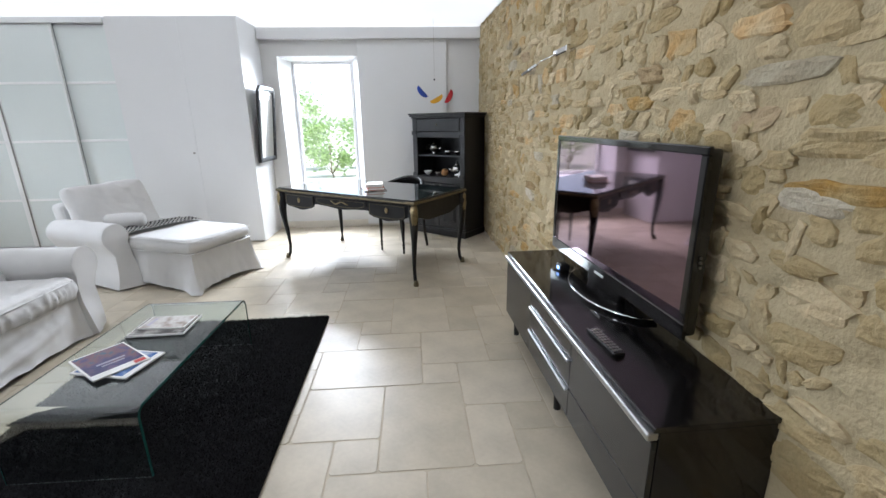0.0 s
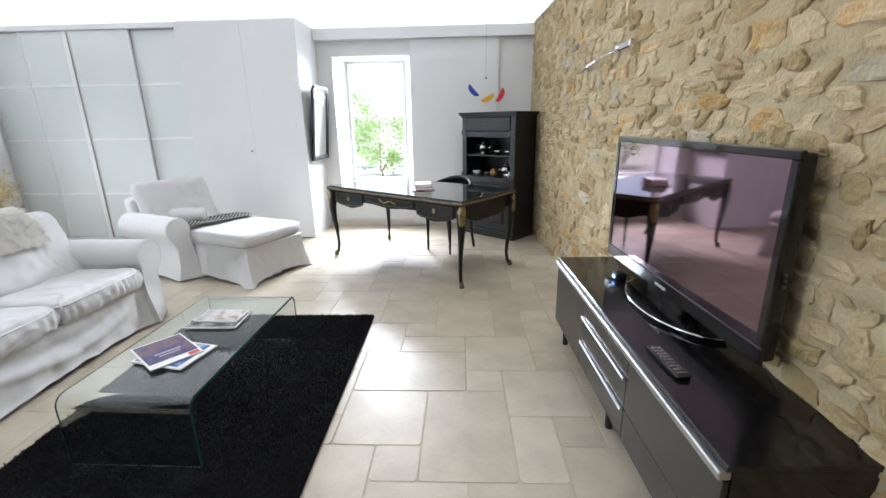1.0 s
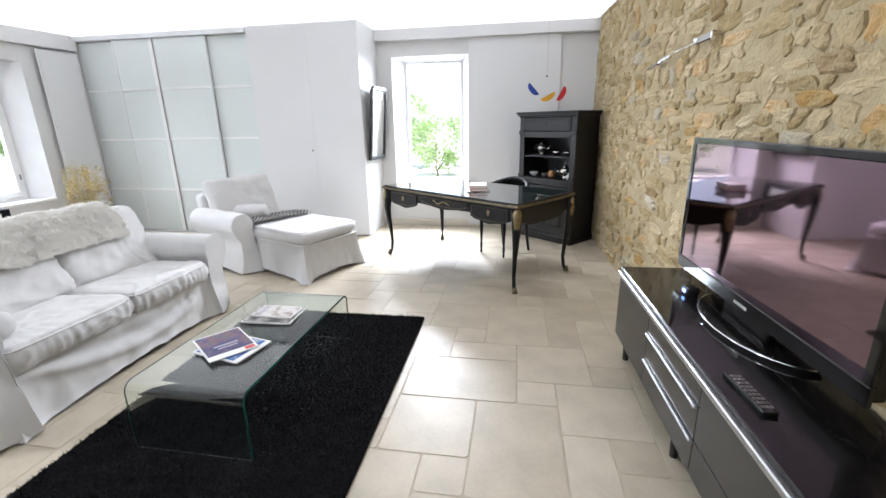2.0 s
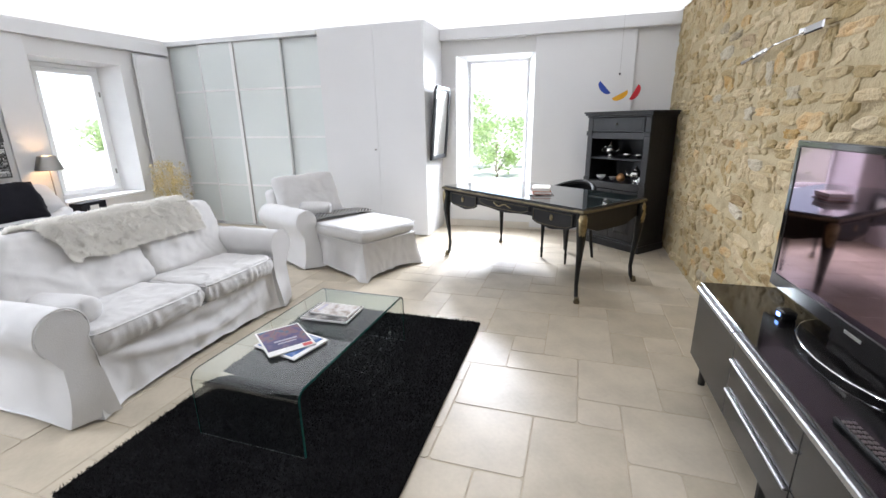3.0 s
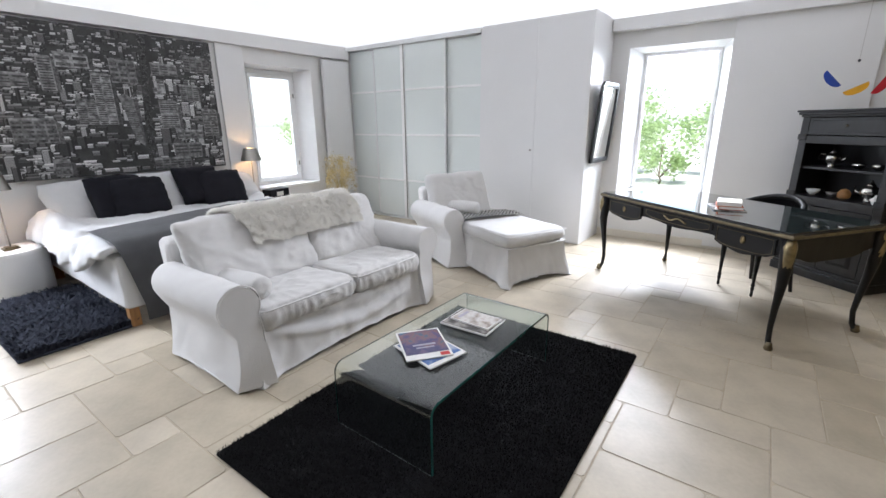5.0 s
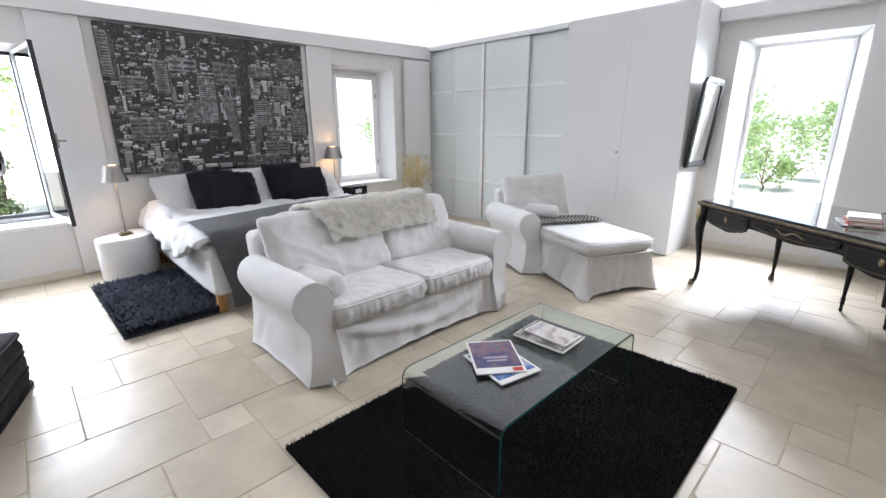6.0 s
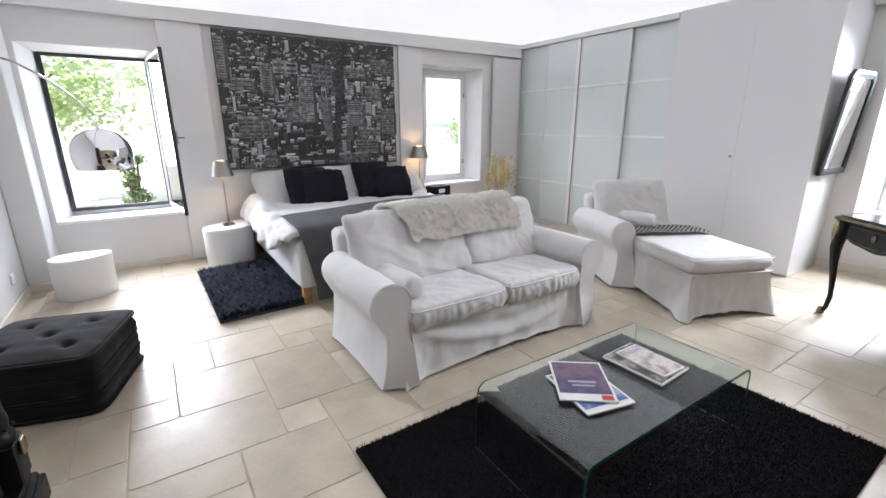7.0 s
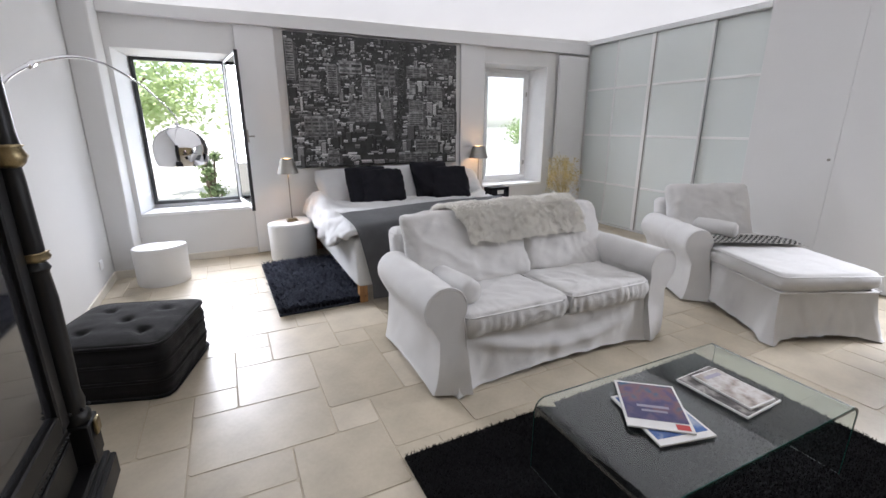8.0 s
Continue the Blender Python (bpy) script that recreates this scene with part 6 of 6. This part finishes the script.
def armoire():
    """A tall glazed black piece with turned corner columns and gilt rings."""
    a = thing("glazed_armoire", "tall black armoire with dark glass, a turned column and gilt rings", "armoire")
    x0, x1, y0, y1 = -2.40, -1.40, 0.16, 0.575
    part("plinth", boxes((x0 - 0.045, x1 + 0.045, y0, y1 + 0.075, 0.0, 0.10), (x0 - 0.03, x1 + 0.03, y0, y1 + 0.06, 0.10, 0.125), (x0 - 0.015, x1 + 0.015, y0, y1 + 0.045, 0.125, 0.15), bev=0.006), EBONY, a)
    part("carcass", boxes((x0 + 0.01, x1 - 0.01, y0, y1 - 0.04, 0.15, 2.02)), EBONY, a)
    part("base_panel", boxes((x0 + 0.10, x1 - 0.10, y1 - 0.04, y1 - 0.005, 0.15, 0.335), bev=0.004), EBONY, a)
    part("panel_moulding", boxes((x0 + 0.13, x1 - 0.13, y1 - 0.005, y1 + 0.006, 0.18, 0.30), bev=0.005), EBONY, a)
    door = part("door_frame", boxes((x0 + 0.075, x0 + 0.15, y1 - 0.04, y1, 0.34, 1.95), (x1 - 0.15, x1 - 0.075, y1 - 0.04, y1, 0.34, 1.95), (x0 + 0.15, x1 - 0.15, y1 - 0.04, y1, 0.34, 0.42), (x0 + 0.15, x1 - 0.15, y1 - 0.04, y1, 1.87, 1.95), bev=0.006), EBONY, a)
    part("glass", boxes((x0 + 0.15, x1 - 0.15, y1 - 0.026, y1 - 0.02, 0.42, 1.87)), DARKGLASS, door, "dark reflecting glass")
    for k in range(34):
        part("bead", lathe([(0.001, 0), (0.006, 0.003), (0.001, 0.008)], 6, at=(0, 0, 0)), EBONY, a).matrix_basis = pose(x0 + 0.12 + k * 0.0225, y1 + 0.000, 0.322, -90)
    for x in (x0 + 0.03, x1 - 0.03):
        part("column_block", boxes((x - 0.055, x + 0.055, y1 - 0.06, y1 + 0.05, 0.15, 0.315), bev=0.006), EBONY, a)
        c = part("column", lathe([(0.045, 0.315), (0.05, 0.325), (0.05, 0.345), (0.038, 0.36), (0.043, 0.40), (0.036, 0.44), (0.040, 0.60), (0.042, 0.80), (0.036, 0.90), (0.044, 0.915), (0.034, 0.935), (0.038, 0.98), (0.036, 1.20), (0.033, 1.27), (0.045, 1.30), (0.04, 1.36), (0.038, 1.80), (0.05, 1.90), (0.05, 1.95)], 20, at=(x, y1 + 0.0, 0)), EBONY, a, "turned black column", smooth=True, angle=40)
        for z, r in ((0.955, 0.047), (1.285, 0.048)):
            k = 2.2 if z > 1.2 else 1.0            # the upper one is a tall leafy capital
            ring = lathe([(r - 0.014, z - 0.016 * k), (r - 0.002, z - 0.010 * k), (r + 0.004 * k, z), (r - 0.004, z + 0.012 * k), (r + 0.002 * k, z + 0.015 * k), (r - 0.014, z + 0.018 * k)], 28, at=(x, y1, 0))
            part("gilt_ring", wrinkle(ring, 0.004, 0.018, z), GILT, c, "gilt bronze ring", smooth=True)
        part("gilt_mount", boxes((x - 0.026, x + 0.026, y1 + 0.05, y1 + 0.066, 0.250, 0.315), bev=0.010, seg=2), GILT, a, "small gilt bronze mount")
        for q in range(7):
            an = 2 * math.pi * q / 7
            part("turned_bead", lathe([(0.002, -0.008), (0.009, 0), (0.002, 0.008)], 8, at=(x + 0.046 * math.cos(an), y1 + 0.046 * math.sin(an), 0.372)), EBONY, a, smooth=True)
    part("cornice", boxes((x0 - 0.02, x1 + 0.02, y0, y1 + 0.04, 1.95, 2.0), (x0 - 0.05, x1 + 0.05, y0, y1 + 0.07, 2.0, 2.06), bev=0.008), EBONY, a)
    return a


armoire()


def dried_flowers():
    rng = random.Random(3)
    v = thing("flower_vase", "tall glass vase holding a bunch of dried yellow flowers", "vase", pose(-5.27, 5.39, 0))
    part("vase", lathe([(0.06, 0), (0.07, 0.01), (0.05, 0.15), (0.045, 0.30), (0.06, 0.42), (0.055, 0.42), (0.04, 0.30), (0.045, 0.15), (0.05, 0.02)], 20, cap=False), CERAMIC, v, smooth=True)
    verts, faces, stems = [], [], bmesh.new()
    for k in range(80):
        a, sp = rng.uniform(0, 6.283), 0.215 * rng.random() ** 0.6
        h = rng.uniform(0.56, 0.95) - 0.5 * max(0.0, sp - 0.12)
        tip = (sp * math.cos(a), sp * math.sin(a), h)
        tube([(0.01 * math.cos(a), 0.01 * math.sin(a), 0.32), (0.5 * tip[0], 0.5 * tip[1], 0.32 + 0.6 * (h - 0.32)), tip], 0.0015, 4, stems)
        for q in range(46):
            c = [tip[0] + rng.gauss(0, 0.020), tip[1] + rng.gauss(0, 0.020), tip[2] + rng.gauss(-0.02, 0.035)]
            s = rng.uniform(0.008, 0.017)
            i = len(verts)
            for _ in range(3):
                verts.append((c[0] + rng.uniform(-s, s), c[1] + rng.uniform(-s, s), c[2] + rng.uniform(-s, s)))
            faces.append((i, i + 1, i + 2))
    part("stem", stems, STRAW, v)
    tagged(pydata("blossom", verts, faces, STRAW, v), kind="stuff")
    return v


dried_flowers()
sk = thing("wall_socket", "white wall socket low on the south wall", "socket", pose(-4.93, YS, 0.245))
part("plate", boxes((-0.04, 0.04, 0, 0.012, -0.04, 0.04), bev=0.004), PAINTW, sk)
part("insert", boxes((-0.022, 0.022, 0.012, 0.016, -0.022, 0.022), bev=0.003), PAINTW, sk)


# ---- garden ----
bm = bmesh.new()
bmesh.ops.create_grid(bm, x_segments=24, y_segments=24, size=400)
structure(part("ground", at_pose(bm, pose(0, 0, -0.9)), GROUND), "pale sunlit gravel outside the house", "ground")


def tree(x, y, h, r, base, leaves, material, label, seed, squash=0.8, leaf=0.09, low=0.35, thick=1.0):
    rng = random.Random(seed)
    t = thing("tree", label, "tree", pose(x, y, -0.9))
    part("trunk", tube([(0, 0, 0), (0.05, 0.03, base * 0.5), (-0.04, 0.05, base), (0.0, 0.0, h * 0.7)], [0.16 * thick, 0.13 * thick, 0.11 * thick, 0.04 * thick], 9), BARK, t, smooth=True)
    clumps = []
    for k in range(26):
        a, e = rng.uniform(0, 6.283), rng.uniform(-1, 1)
        q = r * rng.uniform(0.35, 1.0)
        clumps.append((q * math.cos(a) * math.sqrt(1 - e * e * 0.6), q * math.sin(a) * math.sqrt(1 - e * e * 0.6), h * (low + (1 - low) * (0.5 + 0.5 * e * squash)), r * rng.uniform(0.18, 0.38)))
    for c in clumps[:9]:
        part("limb", tube([(0, 0, base * 0.8), (c[0] * 0.5, c[1] * 0.5, (base + c[2]) / 2), c[:3]], [0.06 * thick, 0.04 * thick, 0.015 * thick], 6), BARK, t)
    verts, faces = [], []
    for k in range(leaves):
        c = rng.choice(clumps)
        p = [c[0] + rng.gauss(0, c[3] * 0.55), c[1] + rng.gauss(0, c[3] * 0.55), c[2] + rng.gauss(0, c[3] * 0.5)]
        s = leaf * rng.uniform(0.6, 1.3)
        d1 = Vector((rng.gauss(0, 1), rng.gauss(0, 1), rng.gauss(0, 0.6))).normalized()
        d2 = d1.cross(Vector((rng.gauss(0, 1), rng.gauss(0, 1), rng.gauss(0, 1)))).normalized()
        i = len(verts)
        P = Vector(p)
        verts.extend([tuple(P - d1 * s), tuple(P + d2 * s * 0.45), tuple(P + d1 * s), tuple(P - d2 * s * 0.45)])
        faces.append((i, i + 1, i + 2, i + 3))
    tagged(pydata("crown", verts, faces, material, t), kind="stuff")
    return t


for k, (tx, ty, th, tr) in enumerate(((-7.6, 20.5, 3.3, 1.6), (-5.4, 22.5, 3.8, 1.7), (-3.4, 19.5, 2.5, 1.4), (-1.6, 23.5, 3.4, 1.6), (0.4, 21.5, 2.7, 1.4))):
    tree(tx, ty, th, tr, 0.3, 1700, LEAF, "bushy light green shrub seen through the window", 30 + k, leaf=0.095, low=0.16, thick=0.25)
tree(-16.0, -1.9, 5.8, 2.9, 2.6, 5600, LEAF, "light green tree seen through the open window", 4, leaf=0.115, low=0.36)
tree(-19.0, 3.6, 5.8, 3.0, 2.6, 5200, LEAF, "light green tree seen through the open window", 9, leaf=0.12, low=0.38)
tree(-13.2, 0.80, 1.75, 0.30, 0.2, 2200, LEAFDARK, "small narrow dark green cypress", 5, leaf=0.05, low=0.12)
tree(-46.0, 36.0, 2.6, 3.0, 1.0, 3000, LEAF, "distant bush beyond the window", 6, leaf=0.22, low=0.2)


# ---- stone wall ----
def stone_wall():
    rng = random.Random(21)
    w = structure(thing("wall_east", "rough wall of ochre and beige rubble stone in lime mortar", "wall"), "", "")
    ny, nz = 640, 150
    def rough(y, z):
        """Lumps, ledges and grit of the wall's face, in metres."""
        p = Vector((0.3, y * 5.0, z * 9.0))
        q = Vector((4.0, y * 17.0, z * 26.0))
        ledge = 1 - 2 * abs(noise.noise(Vector((7.0, y * 6.0, z * 13.0))))
        return 0.015 * noise.noise(p) + 0.009 * ledge + 0.008 * noise.noise(q) + 0.004 * noise.noise(q * 2.3)
    verts, faces = [], []
    for i in range(ny + 1):
        y = -4.4 + 11.25 * i / ny
        for j in range(nz + 1):
            z = -0.02 + 2.66 * j / nz
            verts.append((east(y) - rough(y, z), y, z))
    for i in range(ny):
        for j in range(nz):
            k = i * (nz + 1) + j
            faces.append((k, k + 1, k + nz + 2, k + nz + 1))
    n0 = len(verts)
    verts += [(1.45, -4.4, -0.02), (1.45, 6.85, -0.02), (1.45, 6.85, 2.64), (1.45, -4.4, 2.64)]
    faces.append((n0, n0 + 1, n0 + 2, n0 + 3))
    pydata("mortar", verts, faces, MORTAR, w, "rough beige lime mortar", smooth=True)
    spots = []
    z = 0.0
    while z < 2.55:
        rh = rng.uniform(0.045, 0.11)
        y = -0.1 + rng.uniform(-0.1, 0)
        while y < 6.7:
            sw = rng.choice((0.05, 0.07, 0.10, 0.13, 0.16, 0.20, 0.26)) * rng.uniform(0.8, 1.2)
            hh = rh * rng.uniform(0.7, 1.35)
            if rng.random() < 0.10:
                sw, hh = hh * 0.8, sw * 0.8 if sw < 0.25 else hh
            if y + sw < 6.7 and rng.random() < 0.88:
                spots.append((y + sw / 2, z + rh / 2 + rng.uniform(-0.025, 0.025) + 0.02 * math.sin(y * 1.7 + z * 5), sw * 1.04, hh * 1.02))
            y += sw + rng.uniform(-0.004, 0.016)
        z += rh + rng.uniform(-0.006, 0.006)
    def stone(y, zc, sw, sh):
        n = 14
        pr = rng.uniform(0.004, 0.016)
        tilt, tiltz = rng.uniform(-0.07, 0.07), rng.uniform(-0.22, 0.10)
        lean = rng.uniform(-0.7, 0.5)
        sk = rng.uniform(0, 50)
        vs, fs = [], []
        for f, d in ((1.0, 0.014), (0.93, -0.55 * pr), (0.66, -pr), (0.33, -pr)):
            for k in range(n):
                a = 2 * math.pi * (k + 0.4 * math.sin(sk + k)) / n
                c, si = math.cos(a), math.sin(a)
                jag = 0.96 + 0.40 * noise.noise(Vector((c * 1.9, si * 1.9, sk)))
                q = jag / (abs(c) ** 4 + abs(si) ** 4) ** 0.25
                u, v = f * q * sw / 2 * c, f * q * sh / 2 * si
                u += lean * v
                d2 = d
                if f < 1:
                    d2 += tilt * u + tiltz * v - 0.8 * rough(y + u, zc + v) - 0.004 * noise.noise(Vector((u * 40, v * 55, sk)))
                else:
                    d2 -= rough(y + u, zc + v)
                vs.append((d2, u, v))
        vs.append((-pr - 0.8 * rough(y, zc), 0, 0))
        for r in range(3):
            for k in range(n):
                fs.append((r * n + k, r * n + (k + 1) % n, (r + 1) * n + (k + 1) % n, (r + 1) * n + k))
        for k in range(n):
            fs.append((3 * n + k, 3 * n + (k + 1) % n, 4 * n))
        return vs, fs
    near = sorted(spots, key=lambda q: -(q[2] * q[3]) if (1.2 < q[0] < 5.4) else 1)[:290]
    keep = set(near)
    jv, jf = [], []
    for sp in spots:
        y, zc, sw, sh = sp
        vs, fs = stone(*sp)
        if sp in keep:
            ob = pydata("stone", vs, fs, rng.choices((STONE, OCHRE, GREYSTONE, BROWNSTONE), (0.56, 0.26, 0.13, 0.05))[0], w)
            ob.location = (east(y), y, zc)
        else:
            i = len(jv)
            jv += [(a + east(y), b + y, c + zc) for a, b, c in vs]
            jf += [tuple(i + q for q in f) for f in fs]
    tagged(pydata("stone_rest", jv, jf, STONE_J, w), kind="stuff")
    return w


stone_wall()


# ---- stone floor ----
def stone_floor():
    """Limestone in a four-size pattern that repeats every six modules both ways."""
    rng = random.Random(8)
    fl = structure(thing("floor", "pale limestone floor tiles in a mixed rectangular pattern", "floor"), "", "")
    part("grout", boxes((XW - 0.36, 1.45, -4.6, 7.1, -0.06, -0.0020)), GROUT, fl, "sandy grey grout")
    m = 0.2055
    pattern = ((0, 0, 2, 3), (-2, 1, 2, 2), (-1, 0, 1, 1), (-2, 3, 3, 2), (1, 3, 1, 1), (1, 4, 2, 2), (2, 2, 2, 2), (-1, 5, 2, 1), (-3, 5, 2, 2), (2, 0, 1, 2), (-3, 1, 1, 1), (-3, 4, 1, 1))
    def shape(w, h):
        g = 0.0034
        ax, ay = w * m / 2 - g, h * m / 2 - g
        def ring(inset, z, j):
            out = []
            for sx, sy in ((-1, -1), (1, -1), (1, 1), (-1, 1)):
                c = 0.012
                px, py = ax - inset, ay - inset
                e1, e2 = (sx * (px - c), sy * py), (sx * px, sy * (py - c))
                out += [e1, e2] if sx * sy < 0 else [e2, e1]
            return [(x + rng.uniform(-j, j), y + rng.uniform(-j, j), z) for x, y in out]
        a = ring(0, -0.02, 0.0012)
        b = [(x, y, -0.0022) for x, y, z in a]
        c = ring(0.0014, 0.0, 0.0003)
        vs = a + b + c
        fs = []
        for r in range(2):
            for k in range(8):
                fs.append((r * 8 + k, r * 8 + (k + 1) % 8, (r + 1) * 8 + (k + 1) % 8, (r + 1) * 8 + k))
        fs.append(tuple(range(16, 24)))
        return vs, fs
    meshes = {}
    tiles = []
    for ci in range(-7, 3):
        for cj in range(-4, 7):
            for i, j, w, h in pattern:
                x, y = -0.22 + m * (i + 6 * ci + w / 2), 2.13 + m * (j + 6 * cj + h / 2)
                if XW - 0.3 < x < 1.25 and -0.1 < y < 6.95:
                    tiles.append((x, y, w, h))
    tiles.sort(key=lambda q: (q[0] + 1.2) ** 2 + (q[1] - 2.6) ** 2)
    jv, jf = [], []
    for k, (x, y, w, h) in enumerate(tiles):
        dz = rng.uniform(-0.0008, 0.0008)
        if k < 296:
            key = (w, h, k % 3)
            if key not in meshes:
                me = bpy.data.meshes.new("tile")
                me.from_pydata(*[shape(w, h)[0], [], shape(w, h)[1]])
                me.materials.append(LIME)
                meshes[key] = me
            ob = new("tile", meshes[key])
            ob.parent = fl
            ob.location = (x, y, dz)
        else:
            vs, fs = shape(w, h)
            i = len(jv)
            jv += [(a + x, b + y, c + dz) for a, b, c in vs]
            jf += [tuple(i + q for q in f) for f in fs]
    if jv:
        tagged(pydata("tile_rest", jv, jf, LIME_J, fl), kind="stuff")
    return fl


stone_floor()
